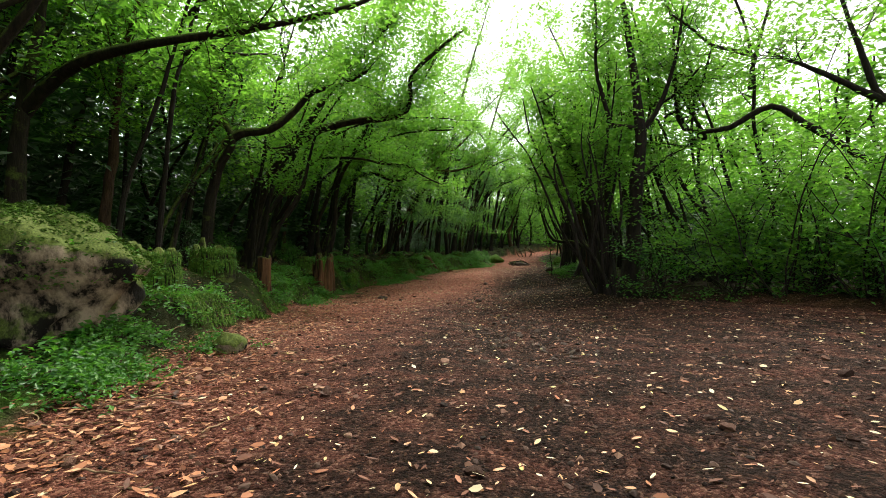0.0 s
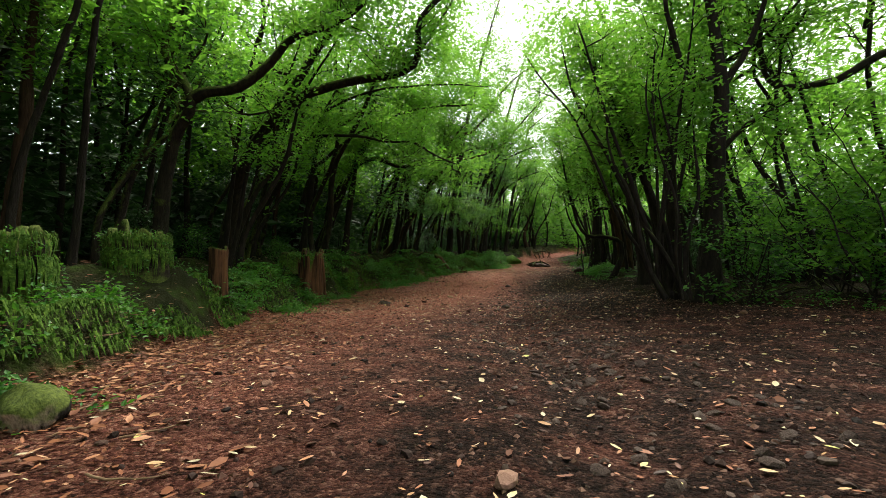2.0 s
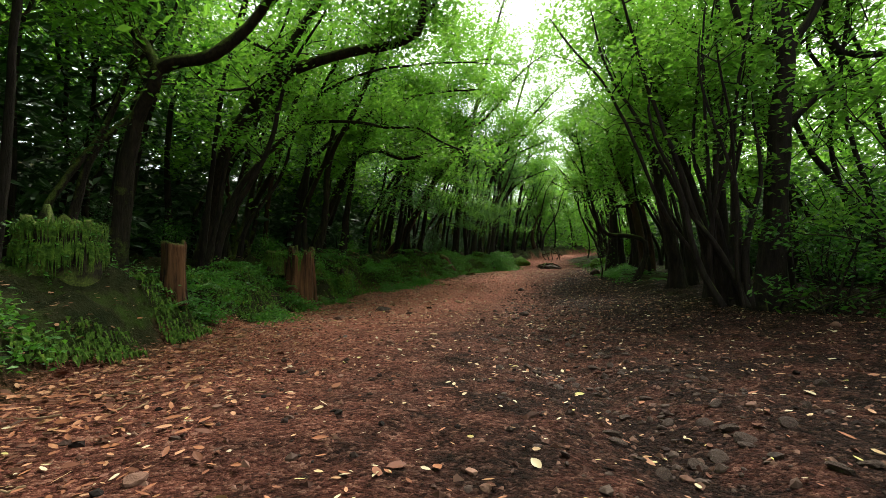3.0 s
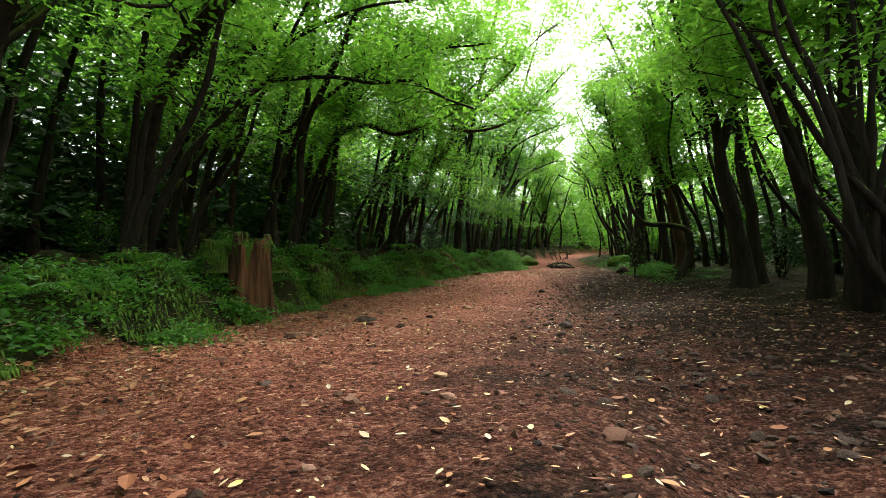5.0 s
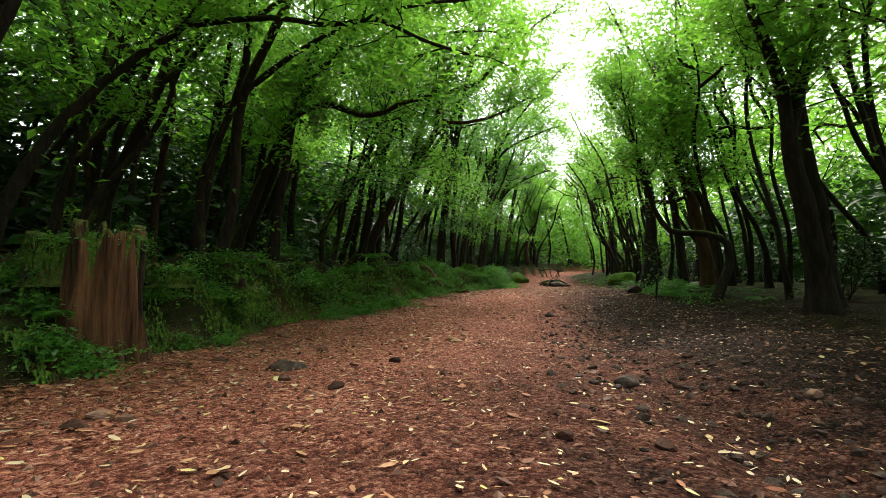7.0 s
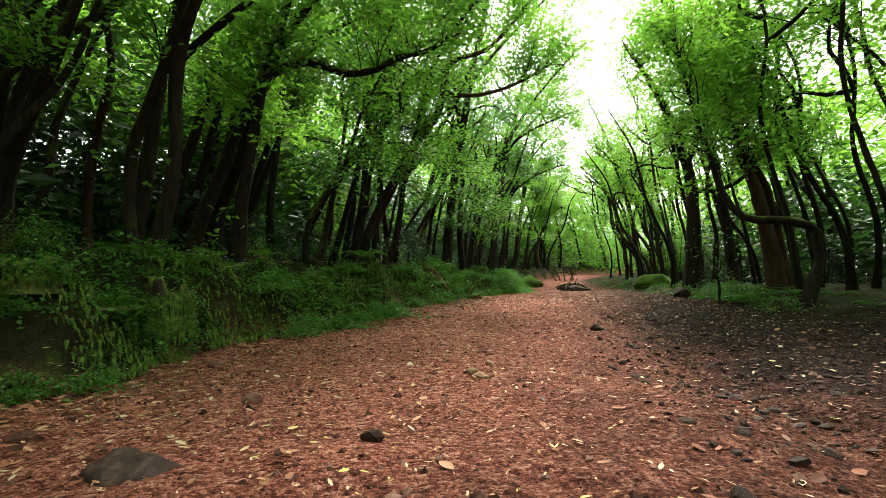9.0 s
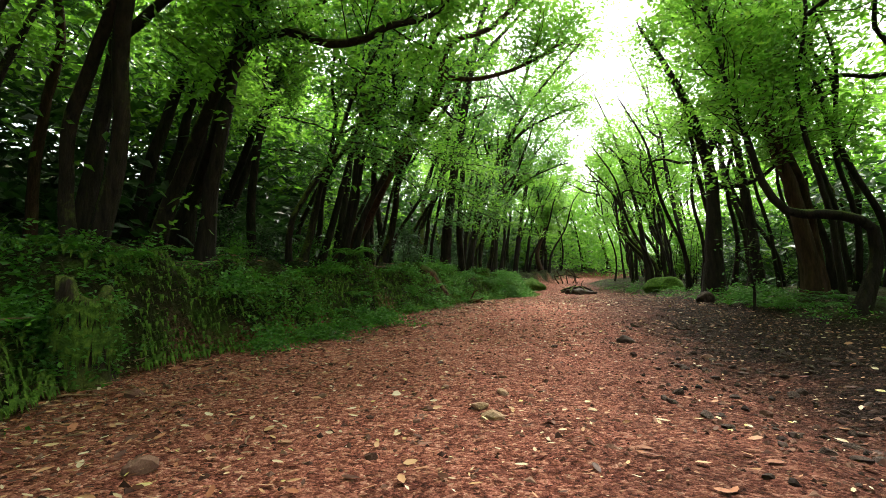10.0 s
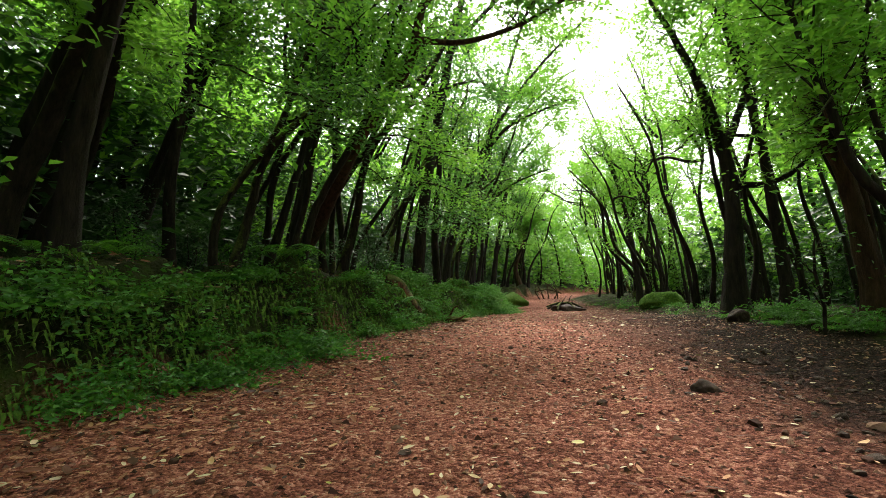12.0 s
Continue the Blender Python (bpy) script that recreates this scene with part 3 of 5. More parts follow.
hero("big spreading tree at the edge of the track", [(8.87, 34.5, 0.79), (8.86, 34.5, 1.48), (8.98, 34.5, 4.32), (8.72, 34.5, 5.79), (8.22, 34.3, 7.0), (7.15, 34.0, 8.7), (6.12, 33.6, 9.91)], 0.33,
     [([(8.84, 34.5, 5.42), (9.55, 34.5, 7.11), (9.91, 34.4, 8.98), (10.11, 34.2, 11.01)], 0.14, 0.04), ([(8.91, 34.5, 4.32), (9.89, 34.0, 4.38), (10.49, 33.6, 4.8), (10.9, 33.4, 5.43)], 0.12, 0.04)], 7000)
hero("slanting tree with rough brown bark", [(9.77, 31.0, 0.9), (9.67, 31.0, 2.23), (8.94, 30.6, 4.03), (7.96, 30.0, 4.86), (7.37, 29.6, 6.2), (6.77, 29.2, 8.2)], 0.16, (), 5000, M_REDBARK)

# tall trees that arch over the track farther on
for y in (38.0, 48.5, 60.0):
    e = float(left_edge(y))
    hero("very tall tree on the bank where the track bends", [(e - 2.4, y, 1.0), (e - 2.0, y, 5.0), (e - 1.2, y - 0.4, 10.0), (e - 0.2, y - 0.8, 14.5), (e + 1.0, y - 1.2, 18.5), (e + 1.8, y - 1.4, 21.0)], 0.24,
         [([(e - 1.2, y - 0.4, 10.0), (e + 0.6, y - 1.0, 12.0), (e + 2.4, y - 1.5, 13.6), (e + 4.0, y - 2.0, 14.6)], 0.1, 0.03), ([(e - 0.6, y - 0.6, 12.5), (e - 2.0, y - 0.8, 14.5), (e - 3.2, y - 1.0, 16.5)], 0.09, 0.03)], 6500, start=0.4, leaf_size=0.21, shoots=60, shoot_len=2.6)
for y in (43.0, 54.0):
    e = float(left_edge(y))
    hero("tall tree arching over the track from the bank", [(e - 3.0, y, 1.0), (e - 2.5, y, 4.0), (e - 1.4, y - 0.4, 7.5), (e + 0.3, y - 0.8, 10.5), (e + 2.2, y - 1.2, 12.8), (e + 3.6, y - 1.5, 14.2)], 0.2,
         [([(e - 1.4, y - 0.4, 7.5), (e - 0.2, y - 1.0, 8.8), (e + 1.4, y - 1.5, 9.6), (e + 2.8, y - 2.0, 10.0)], 0.1, 0.03)], 4600, start=0.4, leaf_size=0.19)
for y in (24.5, 34.0, 47.0):
    e = float(right_edge(y))
    hero("tall tree arching over the track from the level side", [(e + 2.6, y, 1.0), (e + 2.2, y, 4.0), (e + 1.3, y - 0.4, 7.5), (e + 0.2, y - 0.8, 10.5), (e - 1.0, y - 1.2, 12.8)], 0.19,
         [([(e + 1.3, y - 0.4, 7.5), (e + 0.4, y - 1.0, 8.8), (e - 0.8, y - 1.5, 9.6)], 0.09, 0.03)], 3200, start=0.45, leaf_size=0.19)

# the many-stemmed bush tree beside the big trunk
stems = []
for k in range(13):
    a = rng.uniform(0, 2 * np.pi)
    b0 = np.array([5.35 + 0.35 * math.cos(a), 16.0 + 0.3 * math.sin(a), 0.1])
    line = wander(b0, (np.clip(rng.normal(-0.2, 0.22), -0.55, 0.3), rng.normal(0, 0.15), 1), rng.uniform(4.5, 8.0), 7, 0.12, 0.16)
    stems.append(([tuple(q) for q in line], rng.uniform(0.04, 0.085), 0.02, "stem", 0.55))
make_tree("tree", (5.35, 16.0, float(gz(5.35, 16.0)) - 0.1), "many-stemmed bushy tree of thin dark stems", stems, 3800, M_BARK, shoots=46, shoot_len=1.4, sides=6)


# ---- wood behind: a few kinds of tree, repeated ----
def wood_tree(h, lean, stems_n, n, label, bark, leaf, size, low, shoots=22, thick=1.0):
    stems = []
    for k in range(stems_n):
        off = rng.normal(size=2) * (0.25 if stems_n > 1 else 0)
        p = [np.array([off[0], off[1], -0.2])]
        for f in (0.2, 0.45, 0.7, 1.0):
            p.append(np.array([off[0] * (1 + 3 * f) + lean * h * f ** 1.5 + rng.normal() * 0.22, off[1] * (1 + 4 * f) + rng.normal() * 0.3, h * f * (1 if k == 0 else rng.uniform(0.8, 1))]))
        stems.append(([tuple(q) for q in p], thick * rng.uniform(0.1, 0.19), 0.04 * thick, "trunk", low))
    for k in range(2):
        q = np.array(stems[0][0][3]) - (0, 0, rng.uniform(0, 1.5))
        line = wander(q, (0.7 + 0.3 * k, (-1) ** k * 0.8, 0.6), 3.2, 5, 0.3)
        stems.append(([tuple(v) for v in line], 0.07, 0.03, "limb", 0.3))
    return make_tree("tree", (0, 0, 0), label, stems, n, bark, leaf, size, shoots, 2.0, low, "tree", "woodland trees", sides=6, subs=2)


KINDS = [wood_tree(11.5, 0.22, 1, 2500, "slim leaning woodland tree with dark bark", M_BARK, M_LEAF, 0.23, 0.22),
         wood_tree(10.0, 0.30, 2, 2500, "twin-stemmed leaning woodland tree", M_MOSSBARK, M_LEAF, 0.21, 0.2),
         wood_tree(13.0, 0.12, 1, 2500, "tall thin woodland tree with a high crown", M_BARK, M_LEAF, 0.22, 0.3),
         wood_tree(9.0, 0.26, 3, 2500, "three-stemmed woodland tree with mossy bark", M_MOSSBARK, M_LEAF, 0.2, 0.15),
         wood_tree(12.0, 0.18, 2, 2500, "brown twin-stemmed woodland tree", M_REDBARK, M_LEAF, 0.23, 0.22)]


# Woodland trees whose leaf colour carries the shade of the left side.
SHADED_KINDS = [wood_tree(11.0, 0.24, 1, 2300, "slim leaning tree with foliage coloured as in shade", M_BARK, M_SHADELEAF, 0.19, 0.3),
              wood_tree(9.5, 0.3, 2, 2300, "twin-stemmed tree with foliage coloured as in shade", M_MOSSBARK, M_SHADELEAF, 0.19, 0.25)]


FAR_KINDS = [wood_tree(11.5, 0.2, 1, 1150, "slim leaning tree deeper in the wood", M_BARK, M_LEAF, 0.34, 0.2, 14),
             wood_tree(10.0, 0.25, 2, 1200, "twin-stemmed tree deeper in the wood", M_MOSSBARK, M_LEAF, 0.34, 0.15, 14),
             wood_tree(13.0, 0.1, 1, 1200, "tall thin tree deeper in the wood", M_BARK, M_LEAF, 0.34, 0.25, 14)]


OPEN_KINDS = [wood_tree(11.0, 0.24, 1, 1300, "slim open-crowned tree with dark limbs", M_BARK, M_LEAF, 0.165, 0.5, 24, 0.72),
              wood_tree(9.5, 0.3, 2, 1500, "twin-stemmed open-crowned tree with dark bark", M_BARK, M_LEAF, 0.165, 0.45, 24, 0.72),
              wood_tree(12.0, 0.17, 1, 1300, "tall thin open-crowned tree with brown bark", M_BARK, M_LEAF, 0.165, 0.55, 24, 0.72)]


def shrub(h, n, label, leaf, size):
    stems = []
    for k in range(6):
        line = wander((rng.normal() * 0.15, rng.normal() * 0.15, -0.1), (rng.normal() * 0.35, rng.normal() * 0.35, 1), h * rng.uniform(0.7, 1), 6, 0.14, 0.1)
        stems.append(([tuple(v) for v in line], 0.025, 0.012, "stem", 0.15))
    return make_tree("shrub", (0, 0, 0), label, stems, n, M_BARK, leaf, size, 18, 1.0, 0.15, "shrub", "woodland shrubs", clump=14, sides=4, subs=1)


# The first shrub's leaf is darkened for the shade under the trees.
SHRUBS = [shrub(3.6, 1250, "leafy understorey shrub coloured dark green for shade", M_DEEPSHADELEAF, 0.2),
          shrub(2.2, 1000, "low green leafy shrub of the wood's edge", M_HERB, 0.15),
          shrub(5.0, 1600, "tall light green leafy shrub", M_LEAF, 0.19)]

taken = [(o.matrix_basis.translation.x, o.matrix_basis.translation.y) for o in scene.objects if o.name.split(".")[0] == "tree" and o.parent is None and o not in KINDS + SHADED_KINDS + FAR_KINDS + OPEN_KINDS]


def free(x, y, gap):
    return all((x - a) ** 2 + (y - q) ** 2 > gap * gap for a, q in taken)


def scatter(kinds, count, region, gap, turn, used_once, size=1.0):
    """Sets copies of the kinds over a region (a function that gives x, y)."""
    made, tries = 0, 0
    while made < count and tries < count * 40:
        tries += 1
        x, y = region()
        if not free(x, y, gap):
            continue
        taken.append((x, y))
        k = int(rng.integers(0, len(kinds)))
        m = pose(x, y, float(gz(x, y)), 0, 0, turn + rng.normal() * 35)
        s = size * rng.uniform(0.85, 1.15)
        ob = kinds[k]
        if id(ob) not in used_once:
            used_once.add(id(ob))
            ob.matrix_basis = m
            ob.scale = (s, s, s)
        else:
            c = copy_thing(ob, m)
            c.scale = (s, s, s)
        made += 1


USED = set()


def left_wood(near, far, y0, y1):
    def f():
        y = rng.uniform(y0, y1)
        return float(left_edge(y)) - rng.uniform(near, far), y
    return f


def right_wood(near, far, y0, y1):
    def f():
        y = rng.uniform(y0, y1)
        return float(right_edge(y)) + rng.uniform(near, far), y
    return f


scatter(SHADED_KINDS, 12, left_wood(4.5, 9, 6, 40), 1.9, 0, USED)
scatter(KINDS, 3, left_wood(6, 9, 24, 40), 1.9, 0, USED)
scatter(OPEN_KINDS, 8, left_wood(3.0, 8, 9, 40), 1.3, 0, USED)
scatter(SHADED_KINDS, 9, left_wood(3.4, 8, 12, 42), 1.3, 0, USED)
scatter(OPEN_KINDS, 7, left_wood(1.1, 4.5, 37, 68), 1.4, 0, USED)
scatter(SHADED_KINDS, 11, left_wood(1.6, 5, 37, 66), 1.5, 0, USED)
scatter(FAR_KINDS, 24, left_wood(9, 22, 2, 60), 2.2, 0, USED)
scatter(FAR_KINDS, 10, left_wood(4, 9, 44, 70), 2.2, 0, USED)
scatter(OPEN_KINDS, 24, right_wood(1.0, 7, 17.5, 38), 1.2, 180, USED)
scatter(OPEN_KINDS, 12, right_wood(1.0, 4.5, 38, 66), 1.4, 180, USED)
scatter(KINDS, 5, right_wood(2.5, 5.5, 38, 66), 1.6, 180, USED)
scatter(FAR_KINDS, 20, right_wood(8, 20, 17, 60), 2.4, 180, USED)
scatter(FAR_KINDS, 10, right_wood(3.0, 8, 50, 70), 2.2, 180, USED)
scatter(FAR_KINDS, 26, lambda: (rng.uniform(0, 24), rng.uniform(68, 92)), 1.6, 180, USED)
scatter(FAR_KINDS, 6, lambda: (rng.uniform(-14, -6), rng.uniform(-12, 1)), 2.5, 0, USED)
scatter(FAR_KINDS, 5, lambda: (rng.uniform(12, 18), rng.uniform(-12, 5)), 2.5, 180, USED)
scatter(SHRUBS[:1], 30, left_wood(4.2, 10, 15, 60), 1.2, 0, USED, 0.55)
scatter(SHRUBS[1:2], 8, left_wood(3.4, 6, 18, 50), 1.2, 0, USED, 0.6)
scatter(SHRUBS[2:], 8, left_wood(5, 9, 36, 70), 1.4, 0, USED)
scatter(SHRUBS[:1], 12, left_wood(2.6, 5, 36, 62), 1.2, 0, USED, 0.6)
scatter(SHRUBS[2:], 18, right_wood(1.0, 9, 7, 16), 1.1, 180, USED)
scatter(SHRUBS[1:2], 12, right_wood(0.6, 3, 8, 15), 0.7, 180, USED)
scatter(SHRUBS[2:], 8, right_wood(4.5, 9, 42, 66), 1.0, 180, USED)
scatter(SHRUBS[:1], 20, right_wood(4.0, 10, 17, 60), 1.1, 180, USED, 0.7)
scatter(SHRUBS[2:], 4, right_wood(4.5, 10, 17, 40), 1.1, 180, USED)


def far_woods(name, label, leaf, size, zones, per=9):
    """Leaf masses of the wood too far in to be told apart, or a shading layer over it; zones: side, near, far, y from,
    y to, lowest, highest, clumps.
    """
    c = []
    for side, near, far, y0, y1, low, top, n in zones:
        y = rng.uniform(y0, y1, n)
        d = rng.uniform(near, far, n)
        x = left_edge(y) - d if side == "left" else right_edge(y) + d
        z = gz(x, y) + rng.uniform(low, top, n) * (0.8 + 0.2 * vnoise(x * 0.3, y * 0.3, 20))
        c.append(np.stack([x, y, z], -1))
    v, f = leaves(np.vstack(c), per, (0.8, 0.8, 0.5), size)
    tagged(new(name, mesh_from(name, v, f, leaf, False)), label, "woods", kind="stuff")


# The dark leaf colour supplies the shade between the trunks.
far_woods("dark_woods", "dense foliage deep in the wood, coloured shade-dark", M_DEEPSHADELEAF, 0.5, [("left", 9, 16, -4, 66, 0.1, 8.5, 7600), ("left", 5, 12, 52, 76, 0.1, 6, 1200), ("left", 15, 20, -14, 66, 0.1, 8, 2600), ("left", 8, 13, 0, 62, 0.0, 2.6, 2400), ("left", 6.5, 12, 6, 22, 4.5, 10.5, 600), ("right", 7, 12, 21, 52, 0.1, 5, 1800), ("left", 17, 24, -10, 70, 0.1, 9, 2200)], 6)
# Mostly out of view: added to keep sky light off wood and right verge.
far_woods("high_canopy", "leaf layer added high over the wood to block sky light", M_LEAF, 0.3, [("left", 2.4, 22, -8, 22, 9.5, 13.5, 3300), ("left", 5.0, 22, 22, 66, 10, 13.5, 1700), ("right", 0.8, 9, 17, 34, 8.5, 13, 700)], 12)
far_woods("far_woods", "dense green woodland foliage far behind the track", M_LEAF, 0.42, [("left", 17, 22, -10, 70, 8, 16, 900), ("left", 1.5, 30, 70, 96, 0.1, 11, 3400), ("right", 12, 20, 14, 66, 0.1, 12, 1800), ("right", 11, 16, -6, 14, 0.1, 9, 500), ("right", 9, 15, 18, 62, 3.5, 9, 1200), ("left", 9, 15, 26, 44, 5, 11, 700), ("left", -14, 30, 96, 110, 0.1, 14, 1200), ("left", -14, 9, 71, 84, 0.1, 11, 1500)])


def overhead(y0, y1, n, size, per, name, label):
    """The boughs that meet over the track, thin along its middle, where the sky shows."""
    y = rng.uniform(y0, y1, n)
    lo, hi = left_edge(y), np.minimum(right_edge(y), left_edge(y) + 11)
    f = rng.uniform(-0.25, 1.2, n)
    x = lo + f * (hi - lo)
    z = gz(0.5 * (lo + hi), y) + 8.3 + 3.6 * (1 - (2 * f - 1) ** 2) + rng.normal(0, 0.8, n)
    gap = np.exp(-((f - 0.56) / 0.11) ** 2)
    keep = vnoise(x * 0.55, y * 0.55, 41) + 0.6 * vnoise(x * 1.3, y * 1.3, 42) > -0.05 + 1.6 * gap
    c = np.stack([x, y, z], -1)[keep]
    v, f = leaves(c, per, (0.42, 0.42, 0.25), size)
    tagged(new(name, mesh_from(name, v, f, M_LEAF, False)), label, "woods", kind="stuff")


overhead(17, 31, 1900, 0.2, 16, "track_canopy", "light green boughs meeting high over the track")
for k in range(44):
    y = rng.uniform(26, 45)
    x = float(left_edge(y)) - rng.uniform(0.4, 2.6)
    line = wander((x, y, float(gz(x, y)) + rng.uniform(2.4, 5.2)), (1, rng.normal() * 0.4, -0.05), rng.uniform(1.0, 2.2), 7, 0.15, -0.05)
    root = thing("branch", line[0], "leafy bough hanging out over the bank", "branch", "boughs over the bank")
    line = line - line[0]
    part("bough", mesh_from("bough", *tube(line, 0.025, 0.008, 5, 0.1), M_BARK), root)
    v, f = leaves(line[1:], 44, (0.26, 0.26, 0.12), 0.12, 0.3, 0.35)
    # Every second bough takes the leaf tinted as in shade.
    tagged(part("leafage", mesh_from("leafage", v, f, M_SHADELEAF if k % 2 else M_LEAF, False), root), kind="stuff")
# Never in view: this stretch is added only to cut the sky light.
overhead(-16, 6, 1300, 0.32, 14, "track_canopy", "unseen leaf layer added over the clearing to block sky light")


# ---- bromeliads perched on the level limbs ----
def bromeliad(r):
    """A rosette of stiff strap leaves."""
    root = thing("bromeliad", (0, 0, 0), "yellow-green bromeliad perched on a mossy limb", "bromeliad", "bromeliads on the limbs")
    for k in range(11):
        a, el = rng.uniform(0, 2 * np.pi), rng.uniform(0.3, 1.3)
        t = np.linspace(0, 1, 5)[:, None]
        ax = np.array([math.cos(a) * math.cos(el), math.sin(a) * math.cos(el), math.sin(el)])
        sd = np.array([-math.sin(a), math.cos(a), 0])
        mid = ax * r * t - np.array([0, 0, 0.35 * r]) * t ** 2.5
        w = 0.07 * r * (1 - t ** 2) + 0.004
        v = np.concatenate([mid - sd * w, mid + sd * w])
        part("blade", mesh_from("blade", v, np.array([(q, q + 1, q + 6, q + 5) for q in range(4)]), M_HERB, False), root)
    return root


PERCH = [(-3.99, 27.6, 6.22), (-3.5, 27.45, 6.0), (-3.02, 27.3, 5.78), (-2.26, 27.2, 5.83), (-1.77, 27.2, 6.1), (-1.3, 27.25, 6.3), (-0.91, 27.3, 6.46), (-3.4, 18.4, 6.72), (-2.6, 18.1, 6.72), (-5.2, 19.15, 6.5), (-6.2, 16.63, 5.95)]
BROM = bromeliad(0.42)
for k, q in enumerate(PERCH):
    if k == 0:
        BROM.matrix_basis = pose(*q)
    else:
        copy_thing(BROM, pose(*q, rng.normal() * 15, rng.normal() * 15, rng.uniform(0, 360))).scale = (sc := rng.uniform(0.6, 1.15), sc, sc)


# ---- boulder and stumps along the bank ----
def lump(name, place, size, mat, label, category, seed, ridge=0.25, sides=40, rings=22, group="", undercut=0.0, hollow=0.0):
    """An uneven boulder, its foot sunk in the ground."""
    g = np.random.default_rng(seed)
    u, w = np.meshgrid(np.linspace(0, 2 * np.pi, sides, endpoint=False), np.linspace(-np.pi / 2, np.pi / 2, rings))
    d = np.stack([np.cos(u) * np.cos(w), np.sin(u) * np.cos(w), np.sin(w)], -1)
    planes = unit(g.normal(size=(16, 3)))
    reach = g.uniform(0.72, 1.0, 16)
    r = np.min(np.where(d @ planes.T > 0.05, reach / np.maximum(d @ planes.T, 0.05), 9), axis=-1)
    r = np.minimum(r, 1.15)
    r = r + ridge * 0.35 * vnoise(d[..., 0] * 2.3 + d[..., 2] * 1.7 + seed, d[..., 1] * 2.3 - d[..., 2] * 2.1, seed)
    r = r + ridge * 0.16 * vnoise(d[..., 0] * 7 + d[..., 2] * 5 + seed, d[..., 1] * 7 - d[..., 2] * 6, seed + 2)
    r = r * (1 - undercut * smooth01(0.5 - w))
    r = r - hollow * smooth01(1.6 * vnoise(u * 1.9 + seed, w * 1.7, seed + 5)) * smooth01((0.35 - w) / 0.25)
    v = (d * r[..., None] * np.asarray(size)).reshape(-1, 3)
    i, j = np.meshgrid(np.arange(rings - 1), np.arange(sides), indexing="ij")
    k = (j + 1) % sides
    f = np.stack([i * sides + j, i * sides + k, (i + 1) * sides + k, (i + 1) * sides + j], -1).reshape(-1, 4)
    ob = new(name, mesh_from(name, v, f, mat))
    ob.matrix_basis = pose(*place)
    return tagged(ob, label, category, group)


def fringe(centre, radius, n, length, z0, mat, parent, name="moss_fringe"):
    """Hanging moss and small fronds round a rim."""
    a = rng.uniform(0, 2 * np.pi, n)
    p = np.stack([centre[0] + radius * np.cos(a), centre[1] + radius * np.sin(a), z0 + rng.normal(0, 0.03, n)], -1)
    ln = length * rng.uniform(0.3, 1.2, n)[:, None]
    out = np.stack([np.cos(a), np.sin(a), np.zeros(n)], -1)
    s = np.stack([-np.sin(a), np.cos(a), np.zeros(n)], -1) * rng.uniform(0.008, 0.02, n)[:, None]
    q = p + out * 0.05 - np.array([0, 0, 0.4]) * ln
    e = p + out * rng.uniform(0.0, 0.05, n)[:, None] - np.array([0, 0, 1.0]) * ln
    v = np.stack([p, q - s, e, q + s], 1).reshape(-1, 3)
    tagged(part(name, mesh_from(name, v, np.arange(4 * n).reshape(-1, 4), mat, False), parent), kind="stuff")


